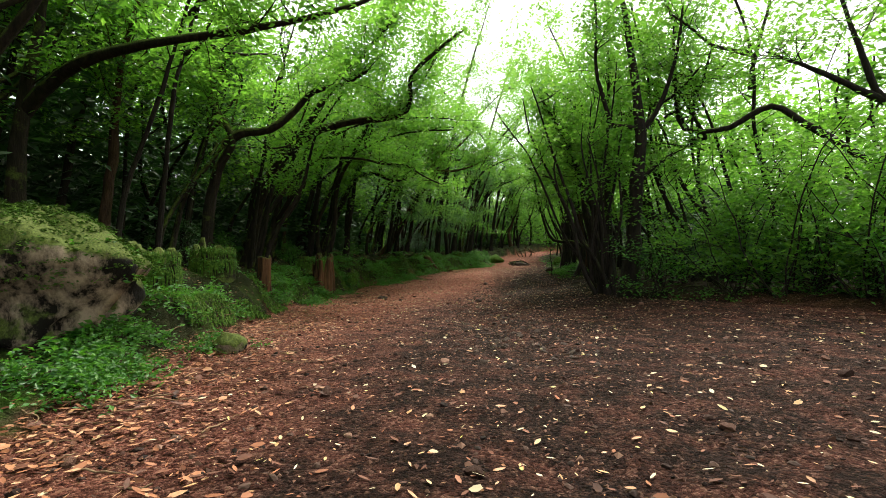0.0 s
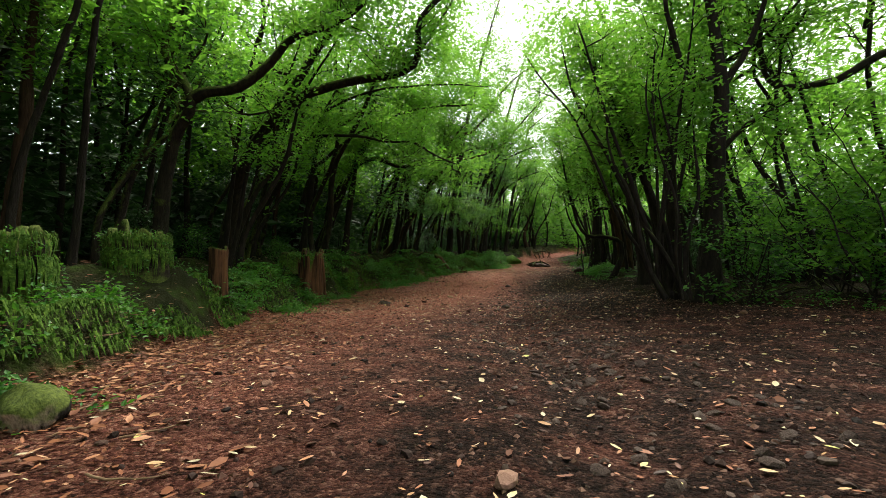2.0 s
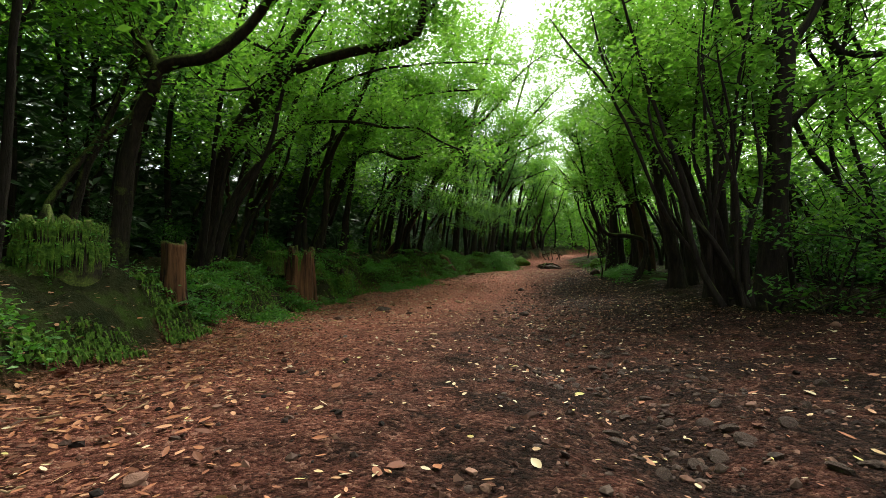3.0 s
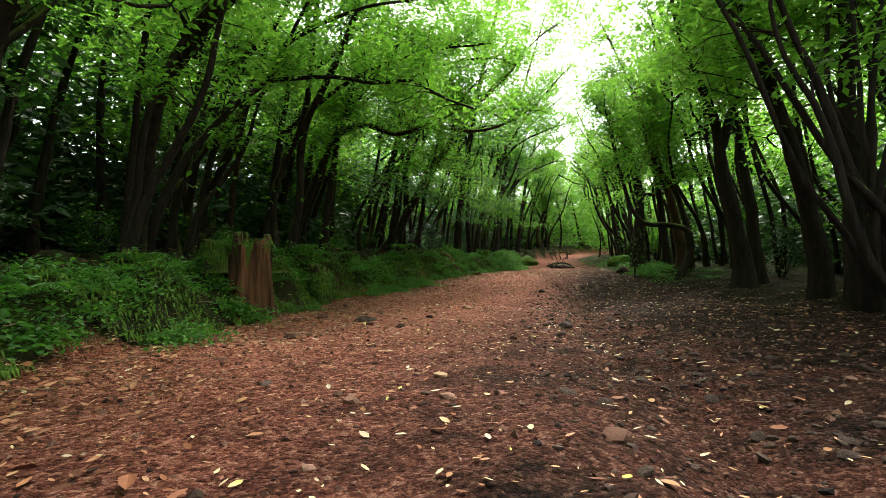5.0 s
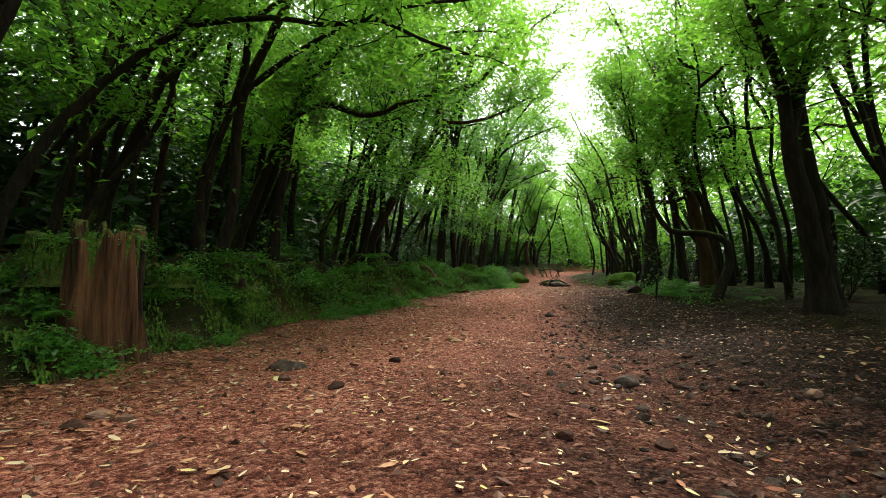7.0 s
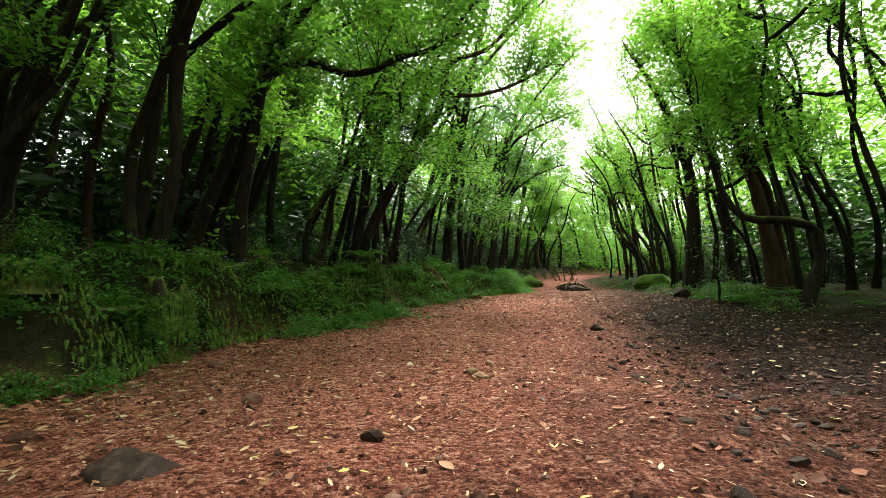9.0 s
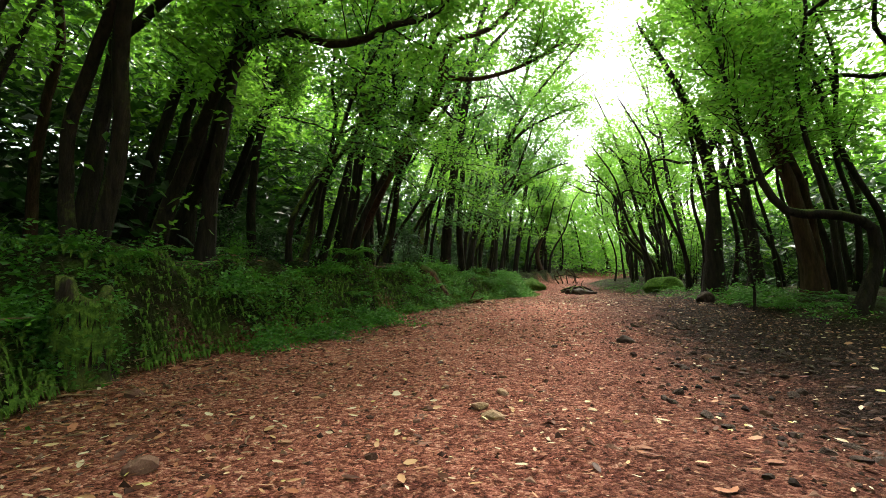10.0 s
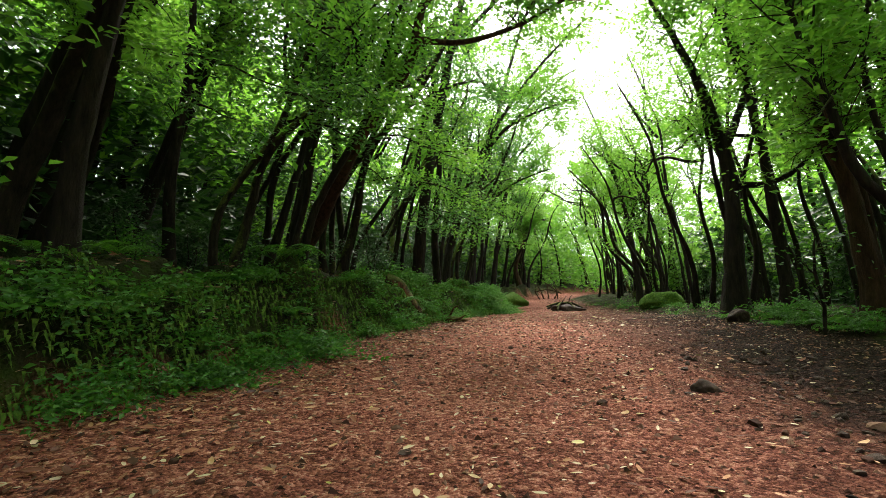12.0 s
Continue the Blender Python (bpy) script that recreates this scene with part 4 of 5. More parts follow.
def stump(x, y, top, r, label, bark, seed, mossy=True, ragged=0.3, lean=0.0):
    """A broken trunk foot with furrowed sides, a ragged hollow top and a cap of moss."""
    z = float(gz(x, y)) - 0.1
    h = top - z
    root = thing("tree_stump", (x, y, z), label, "stump", "stumps on the bank")
    sides, rings = 90, 16
    furrow = 0.55 if bark is M_ROT and mossy else 0.09
    spikes = 0.08 if bark is M_ROT and mossy else 0.0
    a = np.linspace(0, 2 * np.pi, sides, endpoint=False)
    f = np.linspace(0, 1, rings)[:, None]
    rr = r * (1 + 0.3 * np.exp(-f * 5) + 0.12 * np.sin(a * 5 + seed)[None, :] * (0.6 + 0.4 * np.cos(f * 3)) + 0.10 * vnoise(a[None, :] * 2.5 + seed, f * 3, seed) + furrow * (np.abs(np.sin(a * 4 + seed * 2 + 0.5 * np.sin(a * 3))) ** 0.45)[None, :] * (0.8 + 0.2 * np.sin(f * 5 + a[None, :] * 3)))
    zz = h * f * (1 + ragged * vnoise(a * 2.2 + seed, seed * 1.7, seed)[None, :] * f ** 3 + spikes * (vnoise(a * 5.1 + seed, seed * 0.7, seed + 3)[None, :] - 0.35) * f ** 2)
    v = np.stack([rr * np.cos(a) + lean * f * h, rr * np.sin(a) + 0 * f, zz], -1)
    inner = v[-1] * (0.72, 0.72, 1)
    inner[:, 0] += lean * h * 0.28
    floor_ = v[-1] * (0.6, 0.6, 0) + (lean * h * 0.4, 0, h * 0.82)
    v = np.concatenate([v, inner[None], floor_[None], np.tile(np.array([[[lean * h, 0, h * 0.8]]]), (1, sides, 1))])
    n = len(v)
    i, j = np.meshgrid(np.arange(n - 1), np.arange(sides), indexing="ij")
    k = (j + 1) % sides
    fc = np.stack([i * sides + j, i * sides + k, (i + 1) * sides + k, (i + 1) * sides + j], -1).reshape(-1, 4)
    part("wood", mesh_from("wood", v.reshape(-1, 3), fc, bark), root)
    if mossy:
        cn = 45 if bark is M_ROT else 100
        a = rng.uniform(0, 2 * np.pi, cn)
        drop = rng.random(cn) * 0.95
        rad = np.where(drop < 0.08, r * np.sqrt(rng.random(cn)), r * (1.02 + 0.28 * drop))
        side = np.where((np.sin(a + seed) > -0.5) & (bark is not M_ROT), 1.0, 0.1)
        c = np.stack([lean * h + rad * np.cos(a), rad * np.sin(a), h * (1 - drop * side) - 0.02], -1)
        vv, ff = leaves(c, 12, (0.06, 0.06, 0.06), 0.065, 0.8, 0.3)
        part("creeper", mesh_from("creeper", vv, ff, M_HERB, False), root, "ferns and creepers")
        fringe((lean * h, 0), r * 1.1, 320, 0.3 * h, h * 0.98, M_MOSS, root)
        if bark is not M_ROT:
            fringe((lean * h, 0), r * 1.14, 420, 0.45 * h, h * 0.72, M_MOSS, root, "hanging_moss")
    return root


boulder = lump("boulder", (-5.6, 6.1, 0.72), (1.55, 1.25, 1.42), M_ROCK, "large dark boulder with pale patches under thick green moss", "boulder", 17, 0.5, 72, 44, undercut=0.16, hollow=0.42)
top = np.array([q.co[:] for q in boulder.data.vertices]).reshape(44, 72, 3)[25:43].reshape(-1, 3)
c = top[rng.integers(0, len(top), 3000)] * 1.0 + rng.normal(size=(3000, 3)) * (0.04, 0.04, 0.01)
v, f = leaves(c, 7, (0.035, 0.035, 0.012), 0.05, 0.8, 0.15)
part("moss_cap", mesh_from("moss_cap", v, f, M_MOSS, False), boulder, "tufted green moss")
c = top[rng.integers(0, 72 * 5, 60)]
v, f = leaves(c, 5, (0.05, 0.05, 0.05), 0.075, 0.6, 0.3)
part("creeper", mesh_from("creeper", v, f, M_HERB, False), boulder, "small creepers")
stump(-6.0, 9.9, 1.5, 0.44, "mossy tree stump overgrown with creepers", M_MOSSWOOD, 1)
stump(-6.0, 12.5, 1.62, 0.46, "broad hollow mossy tree stump", M_MOSSWOOD, 2)
stump(-5.15, 13.8, 1.35, 0.17, "short pale sawn tree stump", M_ROT, 3, False, 0.05)
stump(-4.82, 19.4, 1.33, 0.29, "tall rotten red-brown stump with splintered sides", M_ROT, 4, True, 0.2)
stump(-5.55, 19.6, 1.3, 0.32, "mossy stump covered in ferns", M_MOSSWOOD, 5)
stump(-5.0, 26.3, 1.05, 0.3, "rounded stump under thick moss", M_MOSSWOOD, 6)
stump(-3.95, 27.2, 0.9, 0.36, "mossy stump with hanging roots", M_MOSSWOOD, 7)
stump(-6.1, 24.9, 1.25, 0.28, "short broken stump wrapped in moss", M_MOSSWOOD, 8)
stump(-4.4, 23.0, 0.6, 0.24, "low stump wrapped in green moss", M_MOSSWOOD, 9)
stump(-3.6, 29.2, 0.9, 0.3, "low stump wrapped in green moss", M_MOSSWOOD, 10)
stump(-2.9, 32.0, 1.0, 0.35, "rotten brown stump on the bank", M_ROT, 11)
stump(-3.3, 28.3, 0.75, 0.26, "mossy stump with hanging roots", M_MOSSWOOD, 21)
stump(-4.75, 25.1, 0.85, 0.27, "crumbling stump hung with green moss", M_MOSSWOOD, 22)
stump(-2.2, 30.6, 0.85, 0.25, "crumbling stump hung with green moss", M_MOSSWOOD, 23)
stump(-5.2, 21.5, 0.95, 0.3, "crumbling stump hung with green moss", M_MOSSWOOD, 24)
stump(-1.2, 33.8, 1.1, 0.28, "mossy stump on the bank", M_MOSSWOOD, 25)
stump(0.0, 37.0, 1.35, 0.3, "mossy stump on the bank", M_MOSSWOOD, 12)
stump(1.2, 40.0, 1.7, 0.35, "mossy stump on the bank", M_MOSSWOOD, 13)
lump("rock", (-3.18, 7.1, 0.05), (0.24, 0.2, 0.17), M_ROCK, "rounded mossy rock at the edge of the track", "rock", 5)
lump("rock", (-2.42, 19.1, -0.36), (0.3, 0.22, 0.16), M_DARKSTONE, "flat dark stone at the edge of the track", "rock", 6)
lump("rock", (7.1, 32.0, 0.42), (0.26, 0.22, 0.2), M_DARKSTONE, "dark rock at the edge of the track", "rock", 7)
lump("rock", (2.3, 25.7, -0.15), (0.16, 0.13, 0.1), M_DARKSTONE, "grey rounded rock in the track", "rock", 8)
lump("rock", (1.37, 18.4, -0.34), (0.11, 0.095, 0.075), M_DARKSTONE, "dark stone in the gully of the track", "rock", 9)
lump("rock", (10.5, 41.6, 0.8), (0.8, 1.0, 0.55), M_MOSS, "mossy hump of the bank beside the track", "hump", 10)
lump("rock", (7.2, 44.8, 0.45), (0.9, 0.55, 0.3), M_DARKSTONE, "dark heap of earth and dead wood on the track", "heap", 11, 0.6)


# ---- plants on the bank and verge ----
def fern(n_fronds, length, label):
    root = thing("fern", (0, 0, 0), label, "fern", "ferns on the bank")
    for k in range(n_fronds):
        az = 2 * np.pi * k / n_fronds + rng.normal() * 0.25
        t = np.linspace(0, 1, 18)
        ln = length * rng.uniform(0.8, 1.15)
        rad = ln * t * 0.85
        z = ln * (0.75 * t - 0.75 * t ** 2.2) + 0.03
        ax = np.array([np.cos(az), np.sin(az), 0])
        sd = np.array([-np.sin(az), np.cos(az), 0])
        line = ax[None] * rad[:, None] + np.array([0, 0, 1.0])[None] * z[:, None]
        w = ln * 0.2 * np.sin(np.pi * np.clip(t * 0.92 + 0.08, 0, 1)) ** 0.7
        vs = []
        for i in range(2, 18):
            for sg in (-1, 1):
                p = line[i]
                tip = p + sd * sg * w[i] + ax * w[i] * 0.35 - np.array([0, 0, w[i] * 0.25])
                hw = ax * ln * 0.02
                m = 0.5 * (p + tip)
                vs += [p, m - hw + (0, 0, 0.01), tip, m + hw + (0, 0, 0.01)]
        v = np.array(vs)
        v, f = join([(v, np.arange(len(v)).reshape(-1, 4)), tube(line[::3], 0.007, 0.003, 4, 0.0)])
        part("frond", mesh_from("frond", v, f, M_HERB, False), root)
    return root


FERNS = [fern(8, 0.75, "green fern with arching fronds on the bank"), fern(7, 0.55, "small green fern on the bank")]


def herb(r, n, label):
    root = thing("herb", (0, 0, 0), label, "herb", "herbs on the verge")
    c = rng.normal(size=(n, 3)) * (r * 0.5, r * 0.5, 0.0)
    c[:, 2] = np.abs(rng.normal(0.12, 0.07, n)) * np.exp(-(c[:, 0] ** 2 + c[:, 1] ** 2) / r ** 2) + 0.02
    v, f = leaves(c, 7, (0.05, 0.05, 0.03), 0.062, 0.6, 0.2, 0.55)
    part("foliage", mesh_from("foliage", v, f, M_HERB, False), root)
    st = [tube(np.array([[q[0] * 0.8, q[1] * 0.8, -0.03], q]), 0.004, 0.002, 3, 0) for q in c[::4]]
    v, f = join(st)
    tagged(part("stalk_tuft", mesh_from("stalk_tuft", v, f, M_HERB), root), kind="stuff")
    return root


HERBS = [herb(0.45, 110, "leafy green herb clump on the verge"), herb(0.3, 50, "small green herb clump on the verge")]
for kinds, count, lo, hi in ((FERNS, 46, 0.5, 1.9), (HERBS, 80, -0.25, 1.4)):
    for k in range(count):
        y = rng.uniform(13, 46)
        x = float(left_edge(y)) - rng.uniform(lo, hi)
        m = pose(x, y, float(gz(x, y)) - 0.01, 0, 0, rng.uniform(0, 360))
        ob = kinds[k % 2]
        if k < 2:
            ob.matrix_basis = m
        else:
            copy_thing(ob, m).scale = (s := rng.uniform(0.7, 1.25), s, s)
for x, y in ((-3.75, 5.0), (-3.5, 4.6), (-3.9, 4.4), (-4.0, 5.4), (-3.6, 5.5), (-3.45, 7.2), (-2.5, 26.8), (-2.7, 26.2), (-1.9, 28.6), (-3.2, 25.0), (7.4, 30.2), (8.0, 31.6), (7.2, 28.8), (8.8, 32.0), (-3.3, 25.6), (-2.3, 27.9), (-1.5, 29.6), (-0.9, 30.8)):
    copy_thing(HERBS[0], pose(x, y, float(gz(x, y)), 0, 0, rng.uniform(0, 360)))
for x, y in ((-5.6, 27.6), (-5.2, 28.6), (-6.2, 28.2), (-4.9, 30.4), (-6.6, 25.6), (-6.0, 22.4), (-6.4, 16.0), (-6.8, 20.4), (-5.6, 23.9), (-4.3, 31.6)):
    copy_thing(FERNS[0], pose(x, y, float(gz(x, y)), 0, 0, rng.uniform(0, 360)))
for x, y in ((10.0, 41.0), (10.6, 41.0), (10.3, 40.7), (10.9, 41.4), (7.5, 29.5), (8.2, 30.0), (7.9, 29.0), (8.8, 29.3), (7.4, 33.0), (8.0, 26.0), (9.4, 28.6), (7.6, 28.2), (8.3, 29.0), (7.0, 30.6), (7.7, 31.2), (8.5, 31.0), (9.2, 30.2), (8.4, 32.4), (9.0, 33.4), (8.0, 30.6), (7.3, 29.8), (7.0, 29.2)):
    copy_thing(FERNS[1], pose(x, y, float(gz(x, y)), 0, 0, rng.uniform(0, 360)))


def undergrowth():
    """Low creepers, moss tufts and seedlings all over the bank and the wood's floor."""
    n = 7800
    y = rng.uniform(2, 50, n)
    x = left_edge(y) - np.abs(rng.normal(0.75, 0.55, n)) - 0.12
    m = 1500
    y2 = np.where(rng.random(m) < 0.2, rng.uniform(7, 15, m), rng.uniform(25.5, 50, m))
    x2 = right_edge(y2) + np.abs(rng.normal(1.3, 1.0, m))
    x, y = np.concatenate([x, x2]), np.concatenate([y, y2])
    tall = np.clip(0.5 + vnoise(x * 2.6, y * 2.6, 34), 0, 1.3)
    c = np.stack([x, y, gz(x, y) + 0.01 + rng.uniform(0.0, 0.26, len(x)) * tall], -1)
    keep = vnoise(x * 0.9, y * 0.9, 31) + np.where(x > left_edge(y) - 0.35, -0.35, 0.2) + np.where((y < 13) & (x < 0), -0.75, 0.0) + np.where((y >= 13) & (y < 25) & (x < 0) & (x > left_edge(y) - 0.7), -0.4, 0.0) + 0.5 * vnoise(x * 2.6, y * 2.6, 34) > -0.1
    v, f = leaves(c[keep], 9, (0.1, 0.1, 0.05), 0.085, 0.6, 0.1, 0.55)
    tagged(new("undergrowth", mesh_from("undergrowth", v, f, M_HERB, False)), "low green creepers and seedlings over the bank", "undergrowth", kind="stuff")
    n = 30000
    y = rng.uniform(8, 44, n)
    d = 0.1 + 1.7 * rng.random(n) ** 1.3
    x = left_edge(y) - d
    keep = vnoise(x * 0.9, y * 0.9, 33) > np.where(y < 16, 0.45, -0.6)
    x, y = x[keep], y[keep]
    c = np.stack([x, y, gz(x, y) + 0.06], -1)
    a = rng.uniform(-1.2, 1.2, len(x))
    out = np.stack([np.cos(a), np.sin(a), np.full(len(x), 0.1)], -1)
    ln = rng.uniform(0.05, 0.2, len(x))[:, None]
    s = np.cross(out, (0, 0, 1.0)) * rng.uniform(0.01, 0.026, len(x))[:, None]
    q = c + out * ln * 0.5 + (0, 0, 0.03)
    e = c + out * ln * 0.8 - np.array([0, 0, 0.5]) * ln
    v = np.stack([c, q - s, e, q + s], 1).reshape(-1, 3)
    tagged(new("moss_tufts", mesh_from("moss_tufts", v, np.arange(len(v)).reshape(-1, 4), M_MOSS, False)), "hanging moss and grass tufts on the bank", "moss", kind="stuff")


undergrowth()


# ---- litter and stones on the track ----
def litter(name, x, y, size, mat, label, lift=0.012, curl=0.3, category="leaf litter"):
    n = len(x)
    p = np.stack([x, y, gz(x, y) + lift], -1)
    az = rng.uniform(0, 2 * np.pi, n)
    d = np.stack([np.cos(az), np.sin(az), rng.normal(0, 0.12, n)], -1)
    sd = np.stack([-np.sin(az), np.cos(az), rng.normal(0, 0.25, n)], -1)
    ln = (size * rng.lognormal(0, 0.5, n))[:, None]
    w = ln * rng.uniform(0.2, 0.42, n)[:, None] * 0.5
    up = np.array([0, 0, 1.0])
    cu = rng.uniform(0, curl, n)[:, None]
    ln = np.minimum(ln, 2.2 * size)
    a, e = p - d * ln * 0.5, p + d * ln * 0.5 + up * cu * ln * 0.2
    l1, l2 = p - d * ln * 0.22 + sd * w + up * cu * w, p + d * ln * 0.2 + sd * w * 0.85 + up * cu * w
    r1, r2 = p - d * ln * 0.22 - sd * w + up * cu * w * 0.7, p + d * ln * 0.2 - sd * w * 0.85 + up * cu * w * 0.9
    v = np.stack([a, l1, l2, e, r2, r1], 1).reshape(-1, 3)
    f = (np.array([[0, 1, 2, 3], [0, 3, 4, 5]])[None] + 6 * np.arange(n)[:, None, None]).reshape(-1, 4)
    tagged(new(name, mesh_from(name, v, f, mat, False)), label, category, kind="stuff")


def over_track(n, y0=-1.0, y1=48.0, out=1.5):
    y = y0 + (y1 - y0) * rng.random(n) ** 1.15
    lo, hi = left_edge(y), np.minimum(right_edge(y), 11)
    x = lo - out + rng.random(n) * (hi - lo + 2 * out)
    return x, y


x, y = over_track(12000)
litter("pale_leaves", x, y, 0.042, M_PALE, "scattered pale yellow fallen leaves on the track", 0.02)
x, y = over_track(46000)
keep = rng.random(len(x)) < np.clip(0.35 + 0.65 * np.exp(-((x - left_edge(y)) / 1.3) ** 2) + 0.4 * np.exp(-((x - right_edge(y)) / 1.5) ** 2), 0, 1)
litter("brown_leaves", x[keep], y[keep], 0.05, M_BROWN, "brown and rust-red fallen leaves over the earth", 0.014)


n = 17000
y = 1.5 + 34 * rng.random(n) ** 1.1
x = left_edge(y) - 0.3 + np.abs(rng.normal(0.0, 1.1, n))
litter("rust_leaves", x, y, 0.055, M_BROWN, "rust-red leaf litter along the foot of the bank", 0.03, 0.6)


n = 5200
y = 15 + 22 * rng.random(n)
x = left_edge(y) - 0.4 + 5.0 * rng.random(n) ** 1.6
litter("tan_leaves", x, y, 0.043, M_PALE, "dry tan leaf scraps on the red earth", 0.022, 0.5)


n = 9000
y = 4 + 38 * rng.random(n)
x = left_edge(y) - 1.7 - 4.5 * rng.random(n)
litter("wood_floor_leaves", x, y, 0.075, M_BROWN, "dead brown leaves on the floor of the wood", 0.03, 0.6)


def pebble_shape(seed, fine=2):
    """A small stone of a dozen faces."""
    g = np.random.default_rng(seed)
    bm = bmesh.new()
    bmesh.ops.create_icosphere(bm, subdivisions=fine, radius=1.0)
    v = np.array([q.co[:] for q in bm.verts])
    f = np.array([[q.index for q in k.verts] for k in bm.faces])
    bm.free()
    planes = unit(g.normal(size=(11, 3)))
    reach = g.uniform(0.55, 0.95, 11)
    r = np.min(np.where(v @ planes.T > 0.05, reach / np.maximum(v @ planes.T, 0.05), 9), axis=-1)
    v = v * np.minimum(r, 1.2)[:, None] * g.uniform(0.94, 1.06, (len(v), 1))
    return v * (1.0, g.uniform(0.6, 0.9), g.uniform(0.4, 0.65)), f


def chips(n):
    """Gravel trodden into the track."""
    x, y = over_track(n, -0.5, 34, 0.0)
    dense = np.clip(0.25 + 0.9 * np.exp(-((x - np.interp(y, Y_G, X_G) - 0.6) / 1.6) ** 2) + 0.02 * y, 0, 1)
    keep = rng.random(n) < dense
    x, y = x[keep], y[keep]
    n = len(x)
    base = np.array([[1, 0, 0], [-0.5, 0.8, 0], [-0.5, -0.8, 0], [0.1, 0.05, 0.7], [0.3, -0.4, 0.5]])
    face = np.array([[0, 1, 3], [1, 2, 3], [2, 4, 3], [4, 0, 3], [2, 0, 4]])
    a = rng.uniform(0, 2 * np.pi, n)
    s = np.minimum(0.02 * rng.lognormal(0, 0.45, n), 0.042)
    jit = base[None] * rng.uniform(0.6, 1.3, (n, 5, 3)) * s[:, None, None]
    cx, sx = np.cos(a)[:, None], np.sin(a)[:, None]
    v = np.stack([jit[..., 0] * cx - jit[..., 1] * sx + x[:, None], jit[..., 0] * sx + jit[..., 1] * cx + y[:, None], jit[..., 2] + gz(x, y)[:, None] - 0.002], -1).reshape(-1, 3)
    f = (face[None] + 5 * np.arange(n)[:, None, None]).reshape(-1, 3)
    tagged(new("gravel", mesh_from("gravel", v, f, M_STONE, False)), "grey-brown gravel trodden into the track", "gravel", kind="stuff")


chips(22000)
PEBBLES = [mesh_from("stone", *pebble_shape(k), M_STONE, False) for k in range(6)]
spots = [(-0.77, 13.9, 0.085), (-0.3, 21.8, 0.11), (-0.36, 22.1, 0.1), (-0.1, 22.6, 0.07)]
x, y = over_track(240, 1.5, 30, -0.6)
spots += [(a, q, 0.035 + 0.07 * r ** 2) for a, q, r in zip(x, y, rng.random(240))]
TAN = [mesh_from("stone", *pebble_shape(40 + k), M_TAN, False) for k in range(2)]


def bedded(x, y, r, up, tilt):
    """How a stone or leaf of size r lies at x, y."""
    return pose(x, y, float(gz(x, y)) + up, rng.normal() * tilt, rng.normal() * tilt, rng.uniform(0, 360)) @ Matrix.Diagonal((r, r, r, 1))


def joined(name, shapes, places, mat, label, category, smooth=False):
    """Many small copies of a few shapes, as one mesh."""
    out = []
    for k, m in enumerate(places):
        v, f = shapes[k % len(shapes)]
        q = np.array(m)
        out.append((v @ q[:3, :3].T + q[:3, 3], f))
    tagged(new(name, mesh_from(name, *join(out), mat, smooth)), label, category, kind="stuff")


for k, (a, q, r) in enumerate(spots[:104]):
    ob = new("stone", TAN[k % 2] if k < 4 else PEBBLES[k % 6])
    ob.matrix_basis = bedded(a, q, r, 0.1 * r, 6)
    tagged(ob, "pale tan stone lying on the track" if k < 4 else "grey-brown stone half sunk in the track", "stone", "stones on the track")
joined("small_stones", [pebble_shape(k, 1) for k in range(6)], [bedded(a, q, 0.7 * r, 0.07 * r, 8) for a, q, r in spots[104:]], M_STONE, "grey-brown stones trodden into the track", "stones")
M_CLOD = plain_varied("earth_clod", [(0.1, (0.008, 0.0045, 0.0035)), (0.5, (0.03, 0.016, 0.0125)), (1.0, (0.1, 0.058, 0.044))], 18, 0.8, 0.6, 0.01, True)
x, y = over_track(3600, 1.0, 24, -0.4)
keep = x > np.interp(y, [0, 11, 15, 24], [-4.0, -3.0, 0.2, 1.6])
x, y = x[keep], y[keep]
joined("earth_clods", [pebble_shape(60 + k, 1) for k in range(6)], [bedded(a, q, r, 0.1 * r, 14) for a, q, r in zip(x, y, 0.016 + 0.04 * rng.random(len(x)) ** 2.5)], M_CLOD, "dark earth clods and small stones on the track", "clods")
DARK_PEBBLES = [mesh_from("stone", *pebble_shape(20 + k), M_DARKSTONE, False) for k in range(6)]
gully = []
for k in range(1500):
    q = 6 + 22 * rng.random()
    gully.append((float(np.interp(q, Y_G, X_G)) + rng.normal(0.35, 0.75), q, 0.02 + 0.062 * rng.random() ** 3))
gully.sort(key=lambda g: -g[2])
for k, (a, q, r) in enumerate(gully[:190]):
    ob = new("stone", DARK_PEBBLES[k % 6])
    ob.matrix_basis = bedded(a, q, r, 0.05 * r, 9)
    tagged(ob, "dark damp stone in the gully of the track", "stone", "stones in the gully")
joined("gully_stones", [pebble_shape(20 + k, 1) for k in range(6)], [bedded(a, q, r, 0.12 * r, 12) for a, q, r in gully[190:]], M_DARKSTONE, "small dark damp stones along the gully", "stones")


def big_leaf(seed):
    """A curled fallen leaf with a midrib fold."""
    g = np.random.default_rng(seed)
    t = np.linspace(0, 1, 7)
    w = 0.24 * np.sin(np.pi * t) ** 0.8
    cl = g.uniform(0.05, 0.25)
    rows_ = []
    for k in range(7):
        zc = cl * (t[k] - 0.5) ** 2
        rows_ += [(t[k] - 0.5, -w[k], zc + 0.35 * w[k]), (t[k] - 0.5, 0, zc), (t[k] - 0.5, w[k], zc + 0.25 * w[k])]
    f = [(3 * k + j, 3 * k + 3 + j, 3 * k + 4 + j, 3 * k + 1 + j) for k in range(6) for j in range(2)]
    return np.array(rows_), np.array(f)


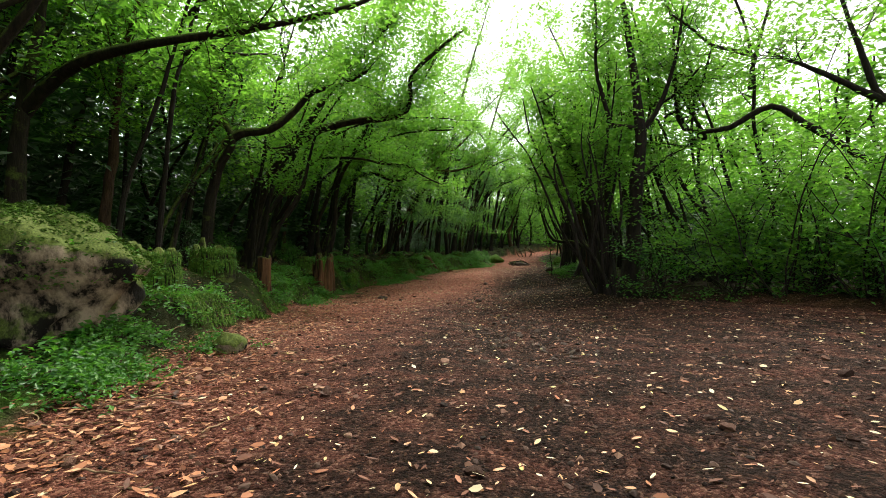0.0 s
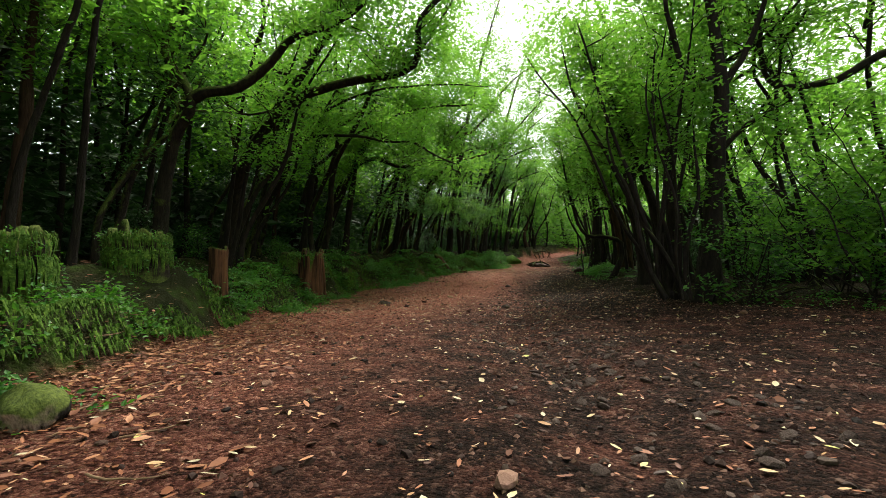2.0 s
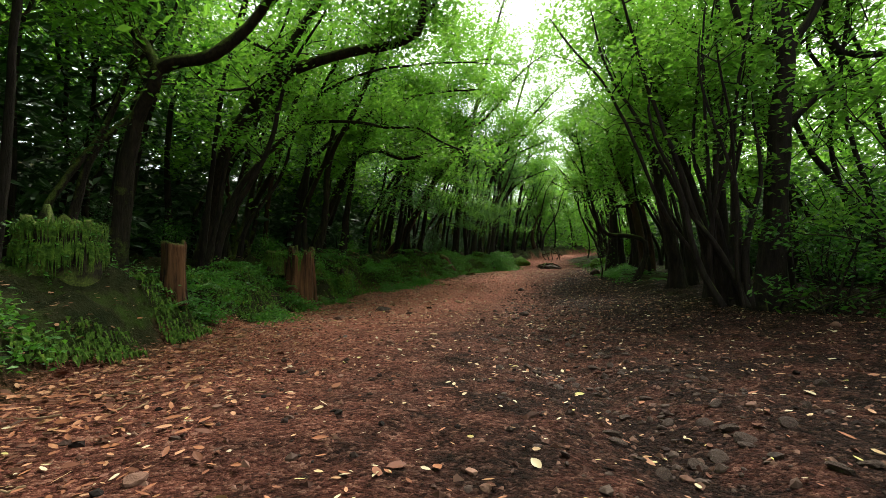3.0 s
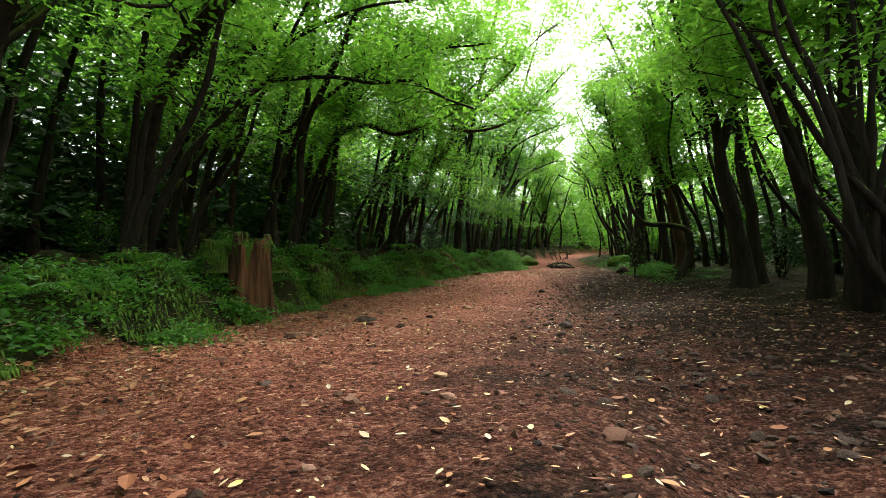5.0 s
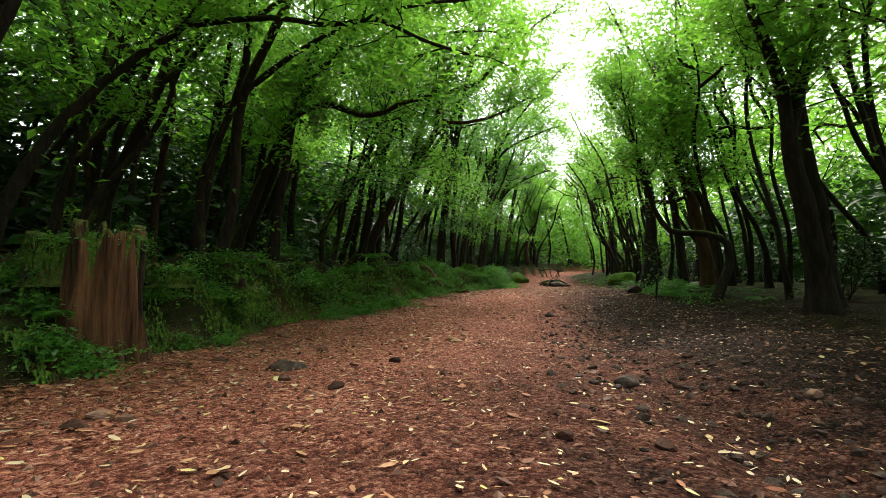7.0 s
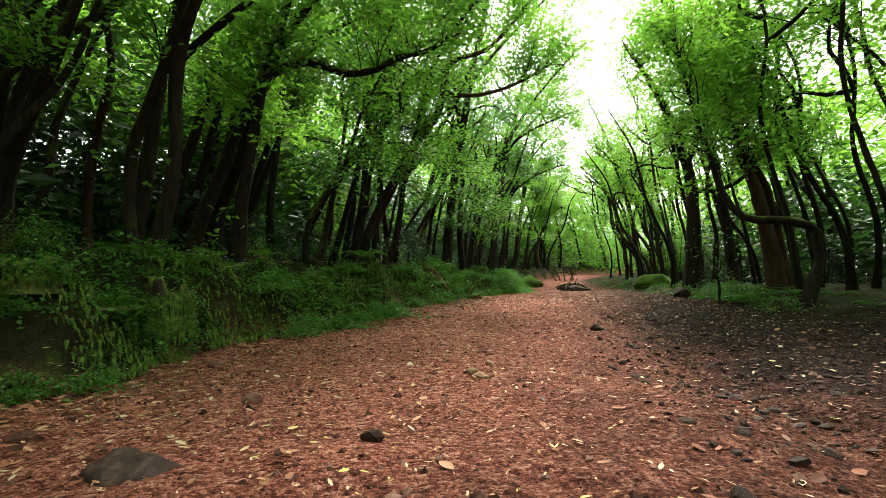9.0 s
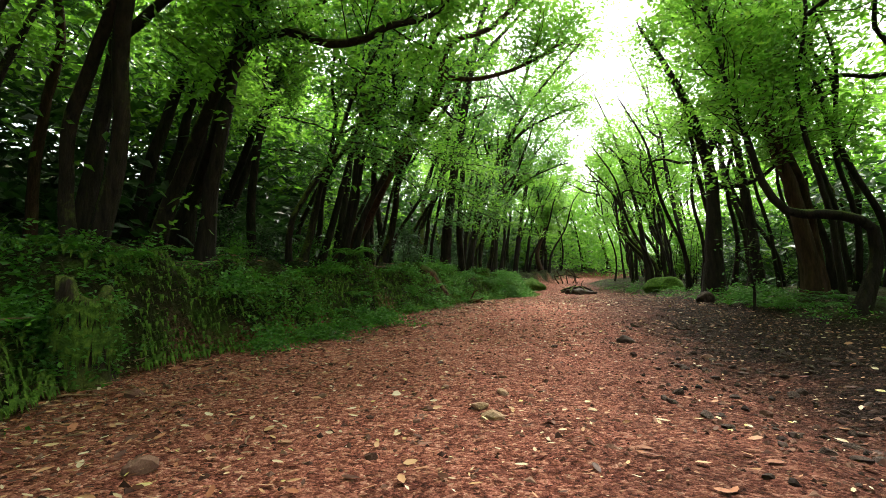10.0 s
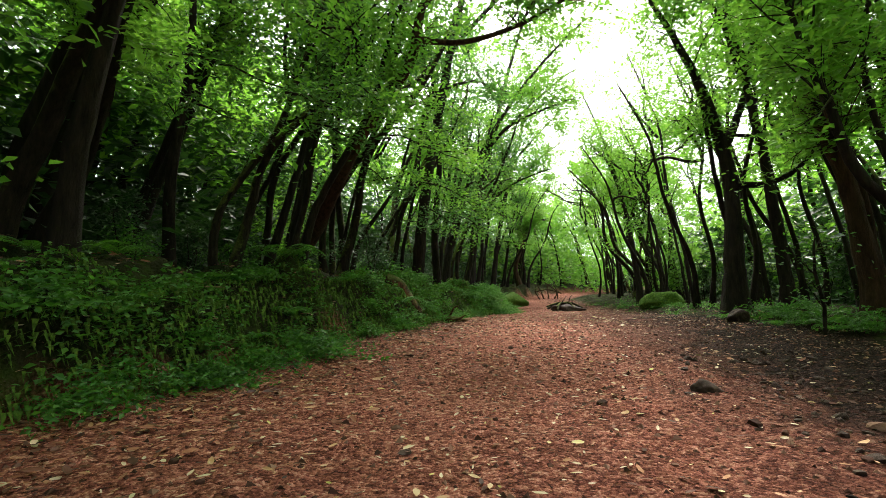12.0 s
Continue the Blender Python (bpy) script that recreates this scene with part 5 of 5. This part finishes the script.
LEAVES = [mesh_from("fallen_leaf", *big_leaf(k), M_PALE if k % 3 else M_BROWN) for k in range(6)]
x, y = over_track(560, 0.8, 30, 0.6)
for k in range(280):
    s = rng.uniform(0.06, 0.125)
    ob = new("fallen_leaf", LEAVES[k % 6])
    ob.matrix_basis = bedded(x[k], y[k], s, 0.012, 8)
    tagged(ob, "curled brown fallen leaf on the track" if k % 3 == 0 else "pale yellow fallen leaf on the track", "leaf", "large leaves on the track")
joined("broad_leaves", [big_leaf(k) for k in range(6)], [bedded(x[k], y[k], rng.uniform(0.04, 0.09), 0.012, 14) for k in range(280, 560)], M_PALE, "broad pale fallen leaves on the track", "leaf litter", True)
for k in range(270):
    yy = rng.uniform(2, 32)
    xx = float(left_edge(yy)) + rng.normal(0.2, 0.7)
    line = wander((0, 0, 0.012), (1, 0, 0), rng.uniform(0.15, 0.6), 6, 0.22, 0.0)
    line[:, 2] = 0.012 + 0.01 * np.abs(rng.normal(size=7))
    ob = new("stick", mesh_from("stick", *tube(line, 0.008, 0.004, 5, 0.2), M_STICK))
    ob.matrix_basis = pose(xx, yy, float(gz(xx, yy)), 0, 0, rng.uniform(0, 360))
    tagged(ob, "thin dry stick lying on the leaf litter", "stick", "sticks on the litter")


# ---- dead wood along the track ----
def dead_branch(points, r, label, mat, name="dead_branch", category="branch", twigs=0):
    """A fallen bough with a few broken side shoots."""
    p = np.array(points, float)
    root = thing(name, p[0], label, category)
    line = resample(p - p[0], 0.08)
    part("bough", mesh_from("bough", *tube(line, r, r * 0.7, 9, 0.3), mat), root)
    for shoot, q in side_shoots(line, 0.1, twigs, 0.5, r * 0.4, 0.2):
        part("broken_shoot", mesh_from("broken_shoot", *tube(shoot, q, q * 0.5, 5, 0.2), mat), root)
    return root


def on_ground(x, y, up):
    return (x, y, float(gz(x, y)) + up)


dead_branch([on_ground(-1.25, 32.7, 0.25), on_ground(-0.95, 32.5, 0.16), on_ground(-0.45, 32.2, 0.1)], 0.15, "rotten red-brown log sliding down the bank", M_ROT, "log", "log")
dead_branch([on_ground(0.1, 33.3, 0.03), on_ground(0.4, 33.1, 0.06), on_ground(0.75, 33.2, 0.03)], 0.09, "short dark log at the foot of the bank", M_ROT, "log", "log", 2)
dead_branch([on_ground(-4.6, 29.6, 0.05), on_ground(-4.1, 29.5, 0.12), on_ground(-3.6, 29.5, 0.04)], 0.035, "pale dead branch lying on the bank", M_STICK, twigs=2)
for k in range(5):
    a, q = 9.2 + 0.4 * k, 58.0 + rng.normal() * 0.3
    dead_branch([on_ground(a, q, -0.05), on_ground(a + rng.normal() * 0.25, q, 0.6), on_ground(a + rng.normal() * 0.6, q + 0.2, rng.uniform(0.9, 1.3))], 0.05, "bare dead branch standing at the end of the track", M_REDBARK, twigs=2)
dead_branch([on_ground(9.0, 58.2, 0.55), on_ground(10.0, 58.1, 0.7), on_ground(11.2, 58.3, 0.45)], 0.06, "bare dead branch lying across others", M_REDBARK, twigs=3)
for k in range(9):
    a, q = 6.9 + rng.normal() * 0.9, 15.6 + rng.normal() * 0.35
    t = rng.uniform(0, 6.3)
    dead_branch([on_ground(a, q, 0.03), on_ground(a + 0.4 * math.cos(t), q + 0.4 * math.sin(t), rng.uniform(0.1, 0.3)), on_ground(a + 0.9 * math.cos(t), q + 0.9 * math.sin(t), rng.uniform(0.05, 0.5))], 0.025, "dead branch among the roots at the wood's edge", M_BARK, twigs=3)
for k in range(6):
    a, q = 7.1 + rng.normal() * 0.35, 44.8 + rng.normal() * 0.25
    t = rng.uniform(0, 6.3)
    dead_branch([on_ground(a - 0.7 * math.cos(t), q - 0.5 * math.sin(t), 0.1), on_ground(a, q, 0.42), on_ground(a + 0.8 * math.cos(t), q + 0.5 * math.sin(t), 0.2)], 0.05, "dark dead branch on the heap in the track", M_BARK, twigs=2)
lump("rock", (5.5, 50.0, float(gz(5.5, 50.0)) + 0.1), (1.0, 1.6, 0.6), M_MOSS, "pale green mossy hump of the bank", "hump", 13)
sap = [on_ground(6.55, 29.0, -0.05), on_ground(6.6, 29.0, 0.5), on_ground(6.5, 29.0, 1.1), on_ground(6.58, 29.0, 1.9)]
make_tree("sapling", sap[0], "thin sapling at the edge of the track", [(sap, 0.04, 0.02, "stem", 0.3)], 160, M_BARK, M_HERB, 0.1, 8, 0.5, 0.3, "sapling", clump=8, sides=6, subs=1)
